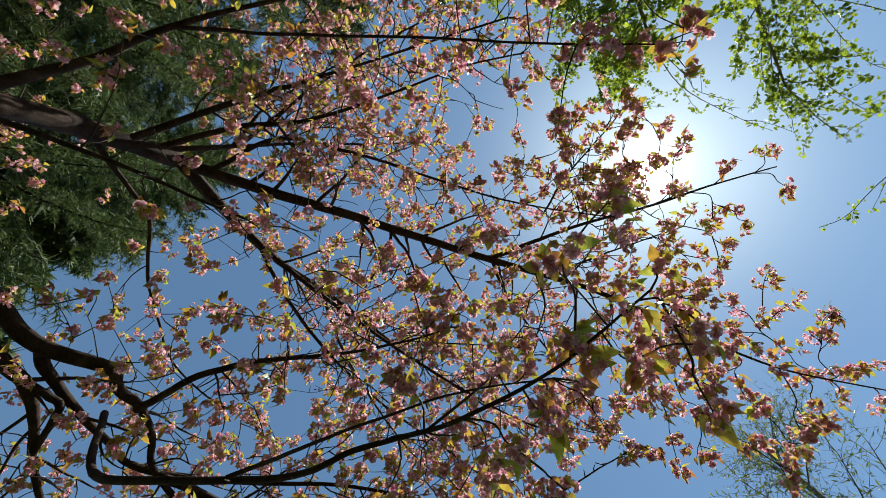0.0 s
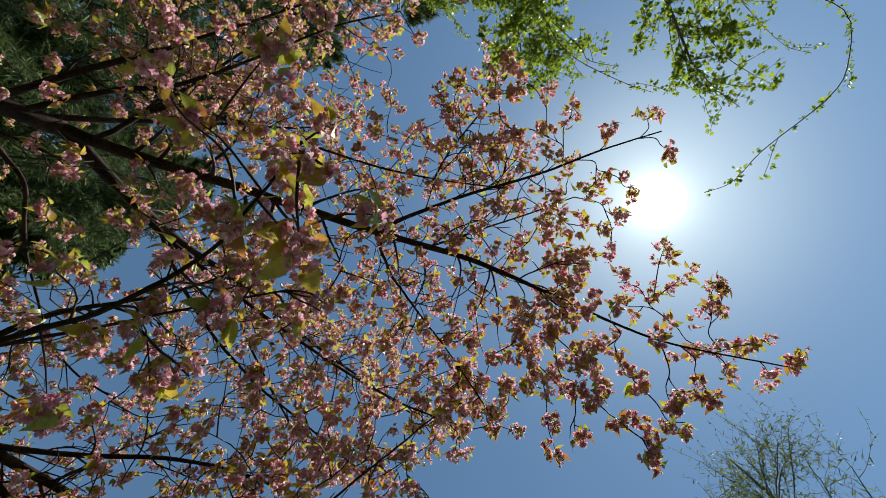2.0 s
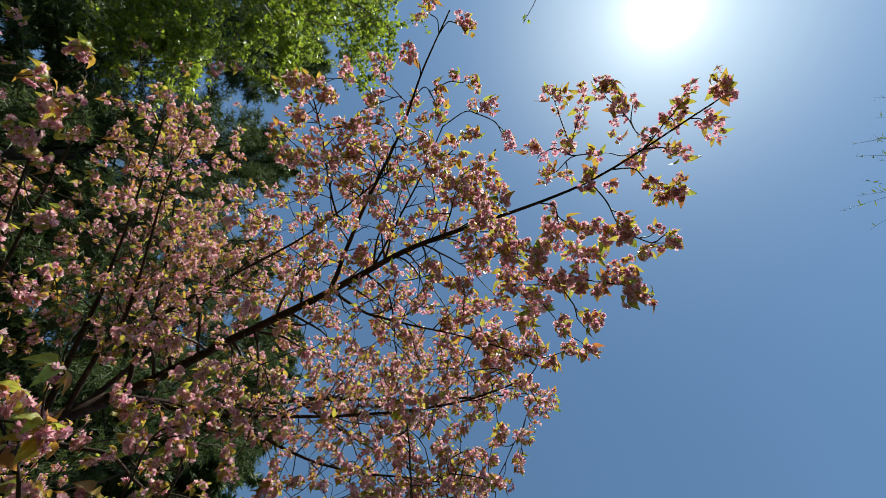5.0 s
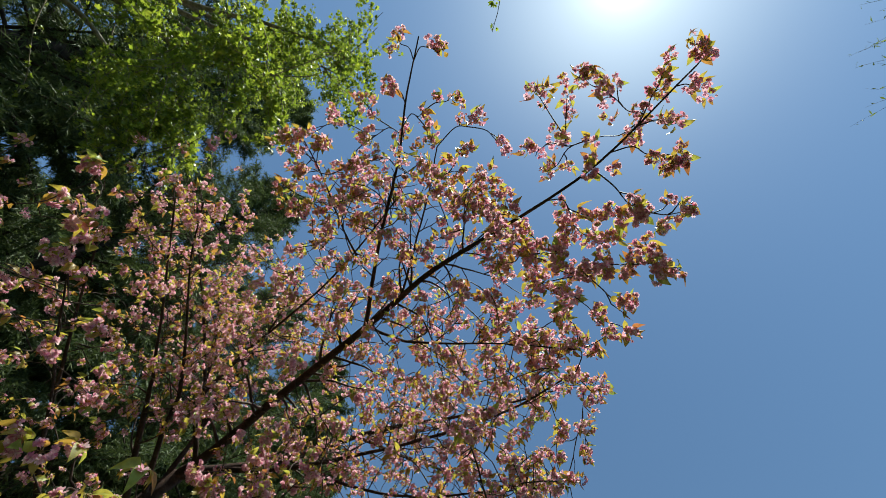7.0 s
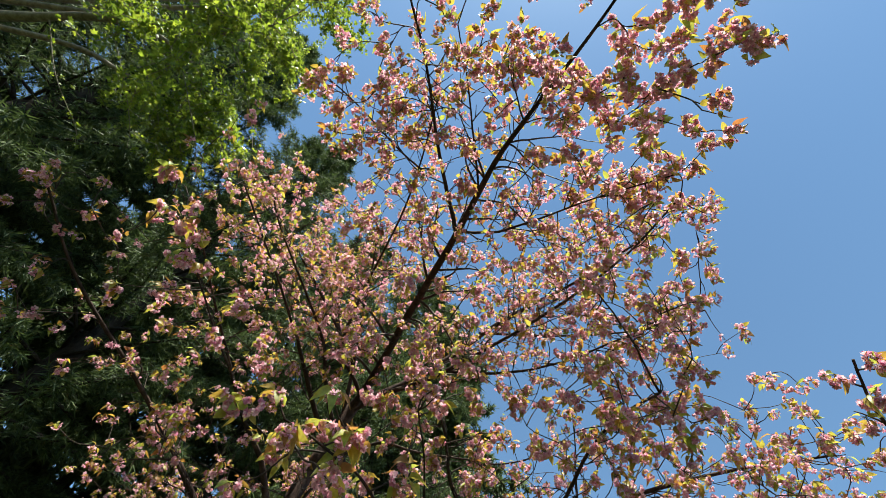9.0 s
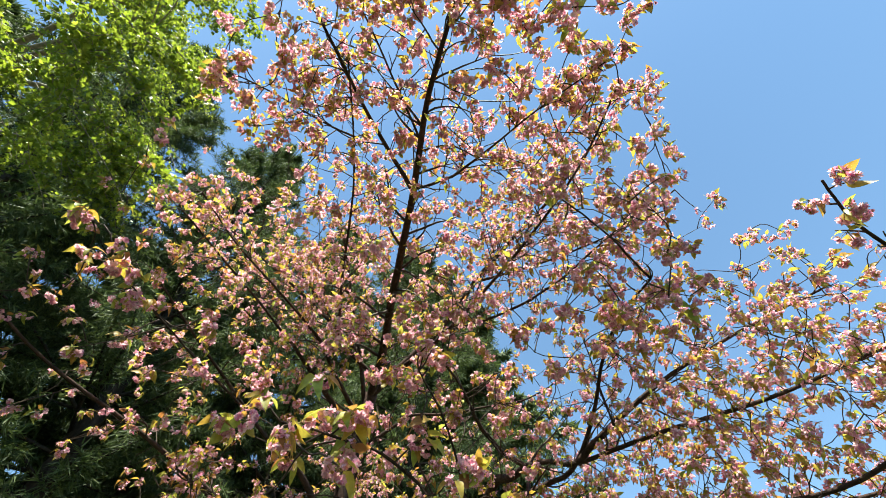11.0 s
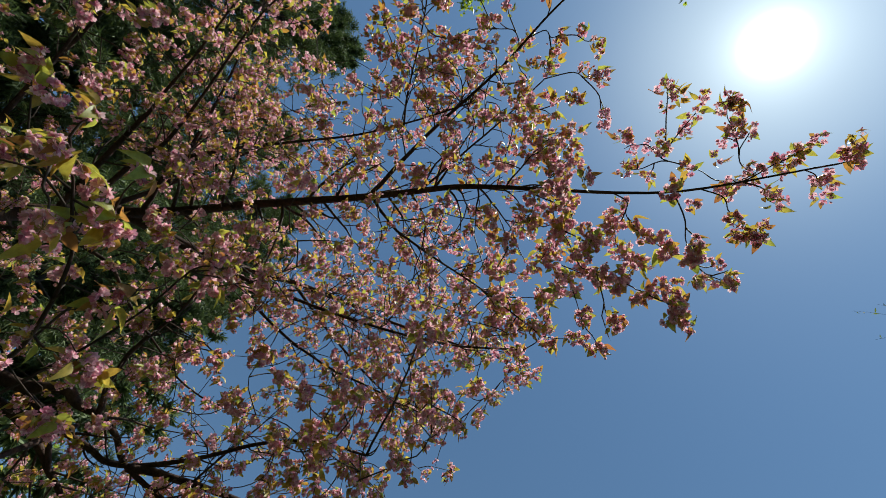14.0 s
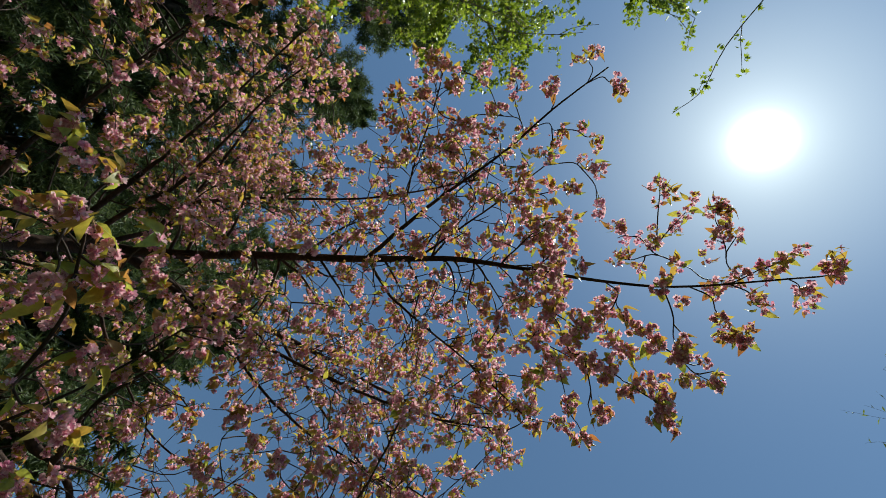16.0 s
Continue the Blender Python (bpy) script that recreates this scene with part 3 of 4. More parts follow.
def make_cherry():
    rng = np.random.default_rng(11)
    tree = thing("cherry_tree", 0, 0, "flowering cherry with dark bark, pink double blossom and bronze leaves", "tree")
    spots, twigs, nodes, homes = [], Soup(), [], []
    stout = np.vstack([spline(f[0], 12 * len(f[0]))[: int(12 * len(f[0]) * 0.72)] for f in CHERRY_FRAME.values()])

    def bare(p):
        """True close round and below the stouter wood, which carries no blossom."""
        d = stout - p
        d[:, 2] *= np.where(d[:, 2] > 0, 0.6, 1.0)
        return (d ** 2).sum(1).min() < 0.105 ** 2

    spine = spline(CHERRY_FRAME["stem"][0], 40)[16:]
    walkway = np.array([(0.0, 0.0, 1.6), (0.2, -0.55, 1.68), (0.4, -1.1, 1.78), (0.6, -1.6, 1.88)])

    # thinner places of the crown: centre and radius
    thin_spots = [((0.75, 1.55, 4.6), 0.5), ((0.95, 1.4, 4.3), 0.4), ((1.4, 1.0, 4.6), 0.42), ((1.55, 0.45, 4.5), 0.28), ((-0.45, 0.68, 4.5), 0.25), ((-0.7, -0.35, 4.5), 0.22),
                  ((-0.43, -0.05, 4.6), 0.28), ((0.0, 1.9, 4.2), 0.65), ((0.45, 1.95, 4.8), 0.6), ((1.05, 1.2, 4.2), 0.45), ((1.1, 1.75, 4.8), 0.45), ((0.9, 0.75, 4.2), 0.35), ((0.9, 0.8, 4.1), 0.3), ((1.3, 1.05, 4.0), 0.35)]
    thin_centres, thin_radii = np.array([c for c, _ in thin_spots]), np.array([r for _, r in thin_spots])

    def clear(p, gap=0.62):
        if (np.linalg.norm(thin_centres - p, axis=1) < thin_radii).any() and rng.random() < 0.75:
            return False
        if np.linalg.norm(spine - p, axis=1).min() < 0.6 and rng.random() < 0.85:
            return False    # nothing grows close to the stem
        if 1.15 < p[1] < 2.7 and -0.35 < p[0] < 1.7 and p[2] > 3.1 and rng.random() < 0.72:
            return False    # the inner crown is bare
        if 0.3 < p[1] < 2.3 and -0.5 < p[0] < 0.55 and 2.6 < p[2] < 4.2 and rng.random() < 0.65:
            return False    # open below the fork
        return np.linalg.norm(walkway - p, axis=1).min() > gap

    def bloom(p, chance, packed=True):
        if rng.random() < chance * (0.8 if p[2] < 2.9 else 1.0) and clear(p) and not bare(p):
            if packed and spots and np.linalg.norm(np.array([s[0] for s in spots[-40:]]) - p, axis=1).min() < 0.055:
                return
            spots.append((p + rng.normal(0, 0.008, 3), rng.uniform(0.72, 1.02)))

    def twig(start, way, length, free=False):
        line = branch_line(start, way, length, rng, 0.28, rng.normal(0.02, 0.08), 5)
        if not free and not (in_plan(line[-1]) and clear(line[-1])):
            line = branch_line(start, way, length * 0.35, rng, 0.2, 0.0, 4)
            if not (in_plan(line[-1]) and clear(line[-1])):
                return
        twigs.tube(line, np.linspace(0.0036, 0.0019, len(line)), 4)
        bloom(line[-1], 0.95)
        bloom(line[-1] + (line[-2] - line[-1]) * rng.uniform(0.5, 1.2) + rng.normal(0, 0.02, 3), 0.25)

    def side(base, tangent, reach, r, flat=0.55):
        lateral = rng.normal(0, 1, 3)
        lateral[2] *= flat
        lateral = unit(lateral - tangent * (lateral @ tangent))
        way = unit(tangent * rng.uniform(0.55, 1.0) + lateral)
        n = 8
        line = branch_line(base, way, reach, rng, 0.20, rng.normal(0.01, 0.05), n)
        while len(line) > 3 and not (in_plan(line[-1]) and clear(line[-1], 0.75)):
            line = line[:-1]
        if len(line) < 4:
            return
        fine = spline(line, 12)
        nodes.extend(fine[2:])
        s = Soup()
        s.tube(fine, np.linspace(max(r, 0.0042), 0.0022, 12), 5, 0, 0.06)
        part("branch", s.mesh("branch", [TWIG_BARK]), tree)
        along = np.cumsum(np.r_[0, np.linalg.norm(np.diff(fine, axis=0), axis=1)])
        d = along[-1] * 0.22
        while d < along[-1]:
            k = min(np.searchsorted(along, d), 11)
            t = unit(fine[k] - fine[k - 1])
            lat = rng.normal(0, 1, 3)
            lat[2] *= 0.8
            lat = unit(lat - t * (lat @ t))
            twig(fine[k], t * rng.uniform(0.3, 1.0) + lat, rng.uniform(0.06, 0.30))
            d += rng.uniform(0.07, 0.15)
        for q in fine[-3:]:
            bloom(q + rng.normal(0, 0.02, 3), 0.85)

    def u_of(line):
        return np.linspace(0, 1, len(line))

    for name, (pts, r0, r1, begin, reach) in CHERRY_FRAME.items():
        line = spline(pts, 14 * len(pts) if name == "stem" else 7 * len(pts))
        wobble = rng.normal(0, 0.006 if r0 > 0.05 else 0.004, (len(line), 3))
        line[2:-2] += (wobble[:-4] + 2 * wobble[1:-3] + 3 * wobble[2:-2] + 2 * wobble[3:-1] + wobble[4:]) / 6 * np.minimum(1, 0.3 + 0.7 * (1 - u_of(line))[2:-2, None])
        u = np.linspace(0, 1, len(line))
        radii = r0 * (1 - u) ** 1.5 + r1 * (1 - (1 - u) ** 1.5)
        if name == "stem":
            radii = radii + 0.10 * np.exp(-u * 22)
        s = Soup()
        s.tube(line, radii, 14 if r0 > 0.05 else 8, 0, 0.05)
        part("trunk" if name == "stem" else "limb", s.mesh("limb", [CHERRY_BARK]), tree)
        if reach:
            if name not in ("near_east", "near_hang", "near_fork"):
                nodes.extend(line[int(len(line) * begin):])
                homes.append((line[int(len(line) * begin):], reach, FILL.get(name, 1.0)))
            along = np.cumsum(np.r_[0, np.linalg.norm(np.diff(line, axis=0), axis=1)])
            d = along[-1] * begin
            while d < along[-1]:
                k = min(max(np.searchsorted(along, d), 1), len(line) - 1)
                t = unit(line[k] - line[k - 1])
                thin = 0.6 if name == "leader" and d > 0.68 * along[-1] else 0.3 if name in ("low_west", "mid_west") else 0.6 if name == "west_high" else 0.85 if "west" in name else 1.0
                if rng.random() > (thin * 0.55 if name in ("near", "near_hang") else thin):
                    pass
                elif name.startswith("near"):
                    twig(line[k], t * 0.5 + rng.normal(0, 0.7, 3), rng.uniform(0.03, 0.10), name == "near_east")
                    bloom(line[k] + rng.normal(0, 0.03, 3), 0.45 if name == "near_east" else 0.1)
                elif rng.random() < 0.47:
                    side(line[k], t, reach * rng.uniform(0.45, 1.05) * (1.1 - 0.75 * d / along[-1]), radii[k] * 0.42)
                else:
                    twig(line[k], t * 0.4 + rng.normal(0, 0.8, 3), rng.uniform(0.06, 0.26))
                d += rng.uniform(0.032, 0.08)
            for q in line[int(len(line) * 0.8)::2] if name not in TIPS else ():
                bloom(q, 0.35)
            for _ in range(0 if name in TIPS else 3):
                twig(line[-1], unit(line[-1] - line[-3]) + rng.normal(0, 0.35, 3), rng.uniform(0.06, 0.12))
    # long shoots that end in single bunches
    for name, places in TIPS.items():
        wood = spline(CHERRY_FRAME[name][0], 80)
        grown = np.hstack([wood, np.gradient(wood, axis=0)])[16:]
        for x, y, z, count in sorted(places, key=lambda q: np.linalg.norm(wood - np.array(q[:3]), axis=1).min()):
            goal = np.array((x, y, z))
            gap = goal - grown[:, :3]
            away = np.linalg.norm(gap, axis=1)
            ahead = (gap * grown[:, 3:]).sum(1) / (np.linalg.norm(grown[:, 3:], axis=1) * away + 1e-9)
            k = (away * (1.6 - ahead)).argmin()
            start, way = grown[k, :3], unit(grown[k, 3:])
            mid = start + way * 0.2 * away[k] + gap[k] * 0.32 + rng.normal(0, 0.03, 3) * away[k]
            far = start + gap[k] * 0.75 + rng.normal(0, 0.03, 3) * away[k] + np.array((0, 0, 0.03 * away[k]))
            line = spline([start, mid, far, goal], 12)
            s = Soup()
            s.tube(line, np.linspace(0.0028 + 0.004 * min(away[k], 0.5), 0.0019, 12), 5, 0, 0.05)
            part("branch", s.mesh("branch", [TWIG_BARK]), tree)
            grown = np.vstack([grown, np.hstack([line, np.gradient(line, axis=0)])[3:10]])
            close = 0.72 if name == "near" else 1.0
            spots.append((goal, rng.uniform(0.95, 1.2) * close))
            for _ in range(count - 1 if name == "near" else count):
                spots.append((goal + (line[9] - goal) * rng.uniform(0, 1) + rng.normal(0, 1, 3) * (0.042, 0.042, 0.03), rng.uniform(0.8, 1.05) * close))
            for j in () if name == "near" else (5, 8) if away[k] > 0.25 else ():
                twig(line[j], line[j] - line[j - 1] + rng.normal(0, 0.02, 3), rng.uniform(0.04, 0.14), True)
    # finer shoots reach into the gaps between the branches
    nodes = np.array(nodes)
    taken = np.array([s[0] for s in spots])
    lengths = np.array([len(h[0]) * 0.05 * h[1] * h[2] for h in homes])
    tries, filled = 0, 0
    while filled < 1550 and tries < 16000:
        tries += 1
        line, reach, _ = homes[rng.choice(len(homes), p=lengths / lengths.sum())]
        goal = line[rng.integers(len(line))] + rng.normal(0, 1, 3) * (0.36 * reach, 0.36 * reach, 0.22 * reach)
        if not (in_plan(goal) and clear(goal, 0.9)) or (goal[1] < -1.2 and rng.random() < 0.5):
            continue
        gap = np.linalg.norm(taken - goal, axis=1).min()
        away = np.linalg.norm(nodes - goal, axis=1)
        k = away.argmin()
        if gap < (0.14 if goal[0] > 1.9 and goal[2] < 3.95 else 0.155 if goal[1] < -0.1 else 0.2 if goal[0] > 0.5 else 0.175) or bare(goal) or away[k] > 0.45 or away[k] < 0.03:
            continue
        a = nodes[k]
        mid = (a + goal) / 2 + rng.normal(0, 0.12, 3) * away[k] + np.array((0, 0, 0.05 * away[k]))
        shoot = spline([a, mid, goal], 6)
        twigs.tube(shoot, np.linspace(0.0034, 0.0018, 6), 4)
        spots.append((goal, rng.uniform(0.72, 1.02)))
        for _ in range(rng.integers(0, 3) if goal[0] > -0.7 else 0):
            spots.append((goal + rng.normal(0, 0.035, 3), rng.uniform(0.7, 0.98)))
        taken = np.vstack([taken, goal])
        if away[k] > 0.12:
            nodes = np.vstack([nodes, shoot[2:5]])
        filled += 1
    part("twiggery", twigs.mesh("twiggery", [TWIG_BARK]), tree, "fine dark side twigs", "stuff")

    # the bunches nearest to the walk are parts of their own, the rest one mass
    eye = np.array((0.5, -1.3, 1.8))
    spots.sort(key=lambda s: np.linalg.norm(s[0] - eye))
    n = len(spots)
    turns = tumble(n, 0.45, rng)
    flowers, leaves = Soup(), Soup()
    for k, ((p, size), r) in enumerate(zip(spots, turns)):
        m = Matrix.LocRotScale(Vector(p), Matrix(r.tolist()).to_quaternion(), (size,) * 3)
        if k < 300:
            ob = part("blossom", BLOSSOM_MESHES[(k * 3) % 10], tree)
            ob.matrix_basis = m
            tuft = part("leaf_tuft", TUFT_MESHES[(k * 7) % 10], ob)
            tuft.scale = (1.25 if p[2] < 2.85 else 1.0,) * 3
        else:
            scatter(flowers, BLOSSOM_ARR, [p], [r], [size], rng)
            if rng.random() < 0.97:
                scatter(leaves, TUFT_ARR, [p], [r], [size], rng)
    part("blossom_mass", flowers.mesh("blossom_mass", [PETAL, STALK]), tree, "masses of pale pink double blossom", "stuff")
    part("foliage", leaves.mesh("foliage", [BRONZE_LEAF]), tree, "young bronze-green leaves", "stuff")


make_cherry()


# ---- fresh green tree with trailing shoots ----
def make_lobed_leaf(rng, size):
    """A small leaf with five lobes on a short stalk along +x."""
    pts = [(0, 0, 0)]
    for a, r in ((-1.7, 0.5), (-0.8, 0.9), (-0.4, 0.5), (0, 1.0), (0.4, 0.5), (0.8, 0.9), (1.7, 0.5)):
        pts.append((math.cos(a) * r * 0.75 + 0.25, math.sin(a) * r * 0.75, -0.25 * r * r + rng.normal(0, 0.05)))
    v = np.array(pts) * size
    f = np.array([(0, i, i + 1) for i in range(1, 7)])
    return v, f


def make_green_spray(seed):
    rng = np.random.default_rng(seed)
    s = Soup()
    for k in range(rng.integers(4, 6)):
        v, f = make_lobed_leaf(rng, rng.uniform(0.034, 0.070))
        az, el = rng.uniform(0, 6.283), rng.uniform(-0.9, 0.6)
        way = np.array((math.cos(az) * math.cos(el), math.sin(az) * math.cos(el), math.sin(el)))
        s.add(turned(v, way, rng.normal(0, 0.6)) + way * rng.uniform(0.005, 0.03), f, 0)
    return s.arrays()


def make_green_tree():
    rng = np.random.default_rng(23)
    tree = thing("maple_tree", -4.3, -0.4, "tree in fresh bright green lobed leaf with long trailing shoots", "tree")
    stocks = [make_green_spray(300 + k) for k in range(10)]
    o = np.array((-4.3, -0.4, 0.0))
    s = Soup()
    stem = spline([(-1.5, 0, -0.1), (-1.45, 0.02, 2), (-1.5, -0.05, 4), (-1.4, 0.0, 6), (-1.3, 0.1, 8.0)], 40)
    s.tube(stem, np.linspace(0.17, 0.03, 40), 12, 0, 0.05)
    part("trunk", s.mesh("trunk", [PALE_BARK]), tree)
    twigs, leaf = Soup(), Soup()

    def dress(line, gap, size=1.0, jitter=0.03):
        along = np.cumsum(np.r_[0, np.linalg.norm(np.diff(line, axis=0), axis=1)])
        ds = np.arange(0.05, along[-1] + 0.01, gap)
        pts = np.stack([np.interp(ds, along, line[:, i]) for i in range(3)], -1) + rng.normal(0, jitter, (len(ds), 3))
        scatter(leaf, stocks, pts, tumble(len(pts), 0.6, rng), rng.uniform(0.75, 1.2, len(pts)) * size, rng)

    boughs = [
        ([(0.0, 0, 4.2), (0.9, -0.3, 4.7), (1.8, -0.5, 4.9), (2.6, -0.6, 4.9), (3.2, -0.8, 4.8)], 0.05),
        ([(0.05, 0, 4.4), (0.8, -0.8, 4.9), (1.7, -1.3, 5.2), (2.6, -1.7, 5.3), (3.3, -2.0, 5.2)], 0.045),
        ([(0.1, 0, 5.4), (1.0, -0.5, 6.1), (2.0, -0.9, 6.4), (3.0, -1.2, 6.4)], 0.04),
        ([(0.1, 0, 5.8), (1.0, -0.4, 6.6), (1.9, -0.7, 6.9), (2.7, -0.9, 6.9)], 0.04),
        ([(0.0, 0, 5.2), (0.9, -0.3, 5.8), (1.74, -0.15, 5.85), (2.13, 0.13, 5.6), (2.3, 0.35, 5.42)], 0.035),
        ([(0.0, 0, 4.8), (0.8, -0.1, 5.3), (1.5, 0.0, 5.35), (2.0, 0.1, 5.2)], 0.035),
        # the next two high boughs are added to shade the cherry's west side
        ([(0.1, 0, 6.6), (0.6, -0.4, 7.4), (1.2, -0.5, 7.9), (1.6, -0.6, 8.1)], 0.035),
        ([(0.1, 0, 7.0), (0.5, 0.0, 8.0), (0.9, 0.2, 8.8), (1.2, 0.3, 9.1)], 0.03),
        ([(0.05, 0, 5.0), (0.7, -1.2, 5.7), (1.6, -2.2, 6.0), (2.3, -2.6, 6.0)], 0.04),
    ]
    for pts, r in boughs:
        line = spline([(pts[0][0] - 1.5, pts[0][1], pts[0][2])] + pts[1:], 30)
        s = Soup()
        s.tube(line, np.linspace(r, 0.008, 30), 7, 0, 0.05)
        part("limb", s.mesh("limb", [PALE_BARK]), tree)
        for k in range(25 if pts[0][2] == 4.8 else 15 if pts[0][2] < 5.1 else 16, 30):
            for _ in range(2):
                t = unit(line[k] - line[k - 1])
                lat = unit(np.cross(t, rng.normal(0, 1, 3)))
                ln = rng.uniform(0.3, 0.8)
                shoot = branch_line(line[k], t * 0.5 + lat * 0.8 + np.array((0, 0, -0.1)), ln, rng, 0.15, -0.24, 7)
                twigs.tube(shoot, np.linspace(0.005, 0.002, 7), 4)
                dress(shoot, 0.028, 0.66, 0.016)
                for q in shoot[2::2]:
                    sub = branch_line(q, rng.normal(0, 1, 3) + t * 0.5, rng.uniform(0.10, 0.26), rng, 0.2, -0.35, 4)
                    twigs.tube(sub, np.linspace(0.003, 0.0015, 4), 3)
                    dress(sub, 0.045, 0.58, 0.015)
    # trailing shoots that hang free of the crown
    trails = [
        [(2.3, -2.6, 6.0), (2.6, -2.85, 5.5), (3.0, -2.86, 4.95), (3.48, -2.68, 4.63), (3.73, -2.50, 4.52), (4.07, -2.10, 4.38), (4.27, -1.94, 4.36), (4.35, -1.78, 4.34)],
        [(3.2, -0.8, 4.8), (3.5, -1.0, 4.7), (3.7, -1.3, 4.55), (3.8, -1.45, 4.4)],
        [(2.8, -0.9, 6.2), (3.2, -0.9, 5.8), (3.5, -0.95, 5.3), (3.6, -1.0, 4.9)],
        [(2.4, -0.6, 4.9), (2.65, -0.2, 4.7), (2.85, 0.1, 4.5), (2.95, 0.22, 4.3)],
        [(1.9, -0.5, 4.9), (2.15, -0.2, 4.7), (2.35, 0.05, 4.5), (2.45, 0.15, 4.35)],
        [(2.8, -0.7, 4.9), (3.05, -0.4, 4.75), (3.2, -0.15, 4.6), (3.3, -0.05, 4.45)],
        [(1.5, -0.4, 4.8), (1.7, -0.1, 4.6), (1.9, 0.2, 4.5), (2.0, 0.3, 4.4)],
        [(3.0, -2.0, 5.2), (3.3, -2.1, 5.0), (3.5, -2.2, 4.8), (3.6, -2.3, 4.7)],
        [(2.3, -2.6, 6.0), (2.7, -2.8, 5.8), (2.95, -2.95, 5.65), (3.1, -3.0, 5.4)],
        [(3.3, -2.0, 5.2), (3.55, -2.05, 4.95), (3.75, -2.0, 4.6), (3.82, -1.98, 4.47)],
        [(3.2, -0.8, 4.8), (3.4, -1.1, 4.85), (3.5, -1.16, 4.8), (3.6, -1.3, 4.6)],
        [(2.6, -1.7, 5.3), (2.95, -1.75, 5.1), (3.1, -1.65, 4.95), (3.3, -1.5, 4.8)],
        [(2.3, -2.6, 6.0), (2.75, -2.3, 5.8), (3.2, -2.1, 5.66), (3.45, -1.95, 5.4)],
    ]
    hanging = [
        [(1.74, -0.15, 5.85), (2.0, 0.0, 5.7), (2.2, 0.3, 5.5), (2.37, 0.54, 5.28)],
        [(2.1, -0.2, 5.8), (2.35, 0.05, 5.65), (2.55, 0.34, 5.42)],
        [(1.5, -0.3, 5.8), (1.7, 0.0, 5.6), (1.9, 0.25, 5.45), (2.05, 0.5, 5.18)],
        [(1.9, -0.3, 5.8), (2.1, -0.05, 5.6), (2.2, 0.15, 5.35), (2.25, 0.3, 5.1)],
    ]
    for pts in hanging:
        line = spline(pts, 16)
        twigs.tube(line, np.linspace(0.005, 0.0016, 16), 4)
        dress(line, 0.04, 0.66, 0.016)
        for k in range(3, 15, 2):
            sub = branch_line(line[k], line[k] - line[k - 1] + rng.normal(0, 0.08, 3), rng.uniform(0.12, 0.3), rng, 0.2, -0.08, 4)
            twigs.tube(sub, np.linspace(0.0025, 0.0013, 4), 3)
            dress(sub, 0.04, 0.62, 0.014)
    for pts in trails:
        line = spline(pts, 16 if len(pts) < 6 else 26)
        twigs.tube(line, np.linspace(0.005, 0.0016, len(line)), 4)
        dress(line, 0.09, 0.42, 0.01)
        for k in range(5, len(line) - 4, 3):
            sub = branch_line(line[k], line[k] - line[k - 1] + rng.normal(0, 0.05, 3), rng.uniform(0.1, 0.28), rng, 0.2, -0.05, 4)
            twigs.tube(sub, np.linspace(0.0025, 0.0013, 4), 3)
            dress(sub, 0.06, 0.48, 0.01)
    part("twiggery", twigs.mesh("twiggery", [PALE_BARK]), tree, "pale brown leafy twigs", "stuff")
    part("foliage", leaf.mesh("foliage", [GREEN_LEAF]), tree, "fresh yellow-green lobed leaves", "stuff")


make_green_tree()


# ---- pines ----
def make_needle_tuft(seed, n=13, width=0.0065, longer=1.0):
    rng = np.random.default_rng(seed)
    s = Soup()
    for k in range(n):
        az, el = rng.uniform(0, 6.283), rng.uniform(-0.2, 1.25)
        way = np.array((math.sin(el), math.cos(el) * math.cos(az), math.cos(el) * math.sin(az)))
        ln = rng.uniform(0.07, 0.13) * longer
        base = np.array((rng.uniform(-0.10, 0.05), 0, 0))
        sidew = unit(np.cross(way, rng.normal(0, 1, 3))) * width
        tip = base + way * ln + np.array((0, 0, -0.02))
        s.add(np.array([base - sidew, base + sidew, tip]), np.array([(0, 1, 2)]))
    return s.arrays()


NEEDLES = [make_needle_tuft(400 + k) for k in range(8)]
FAR_NEEDLES = [make_needle_tuft(420 + k, 11, 0.032, 2.1) for k in range(8)]


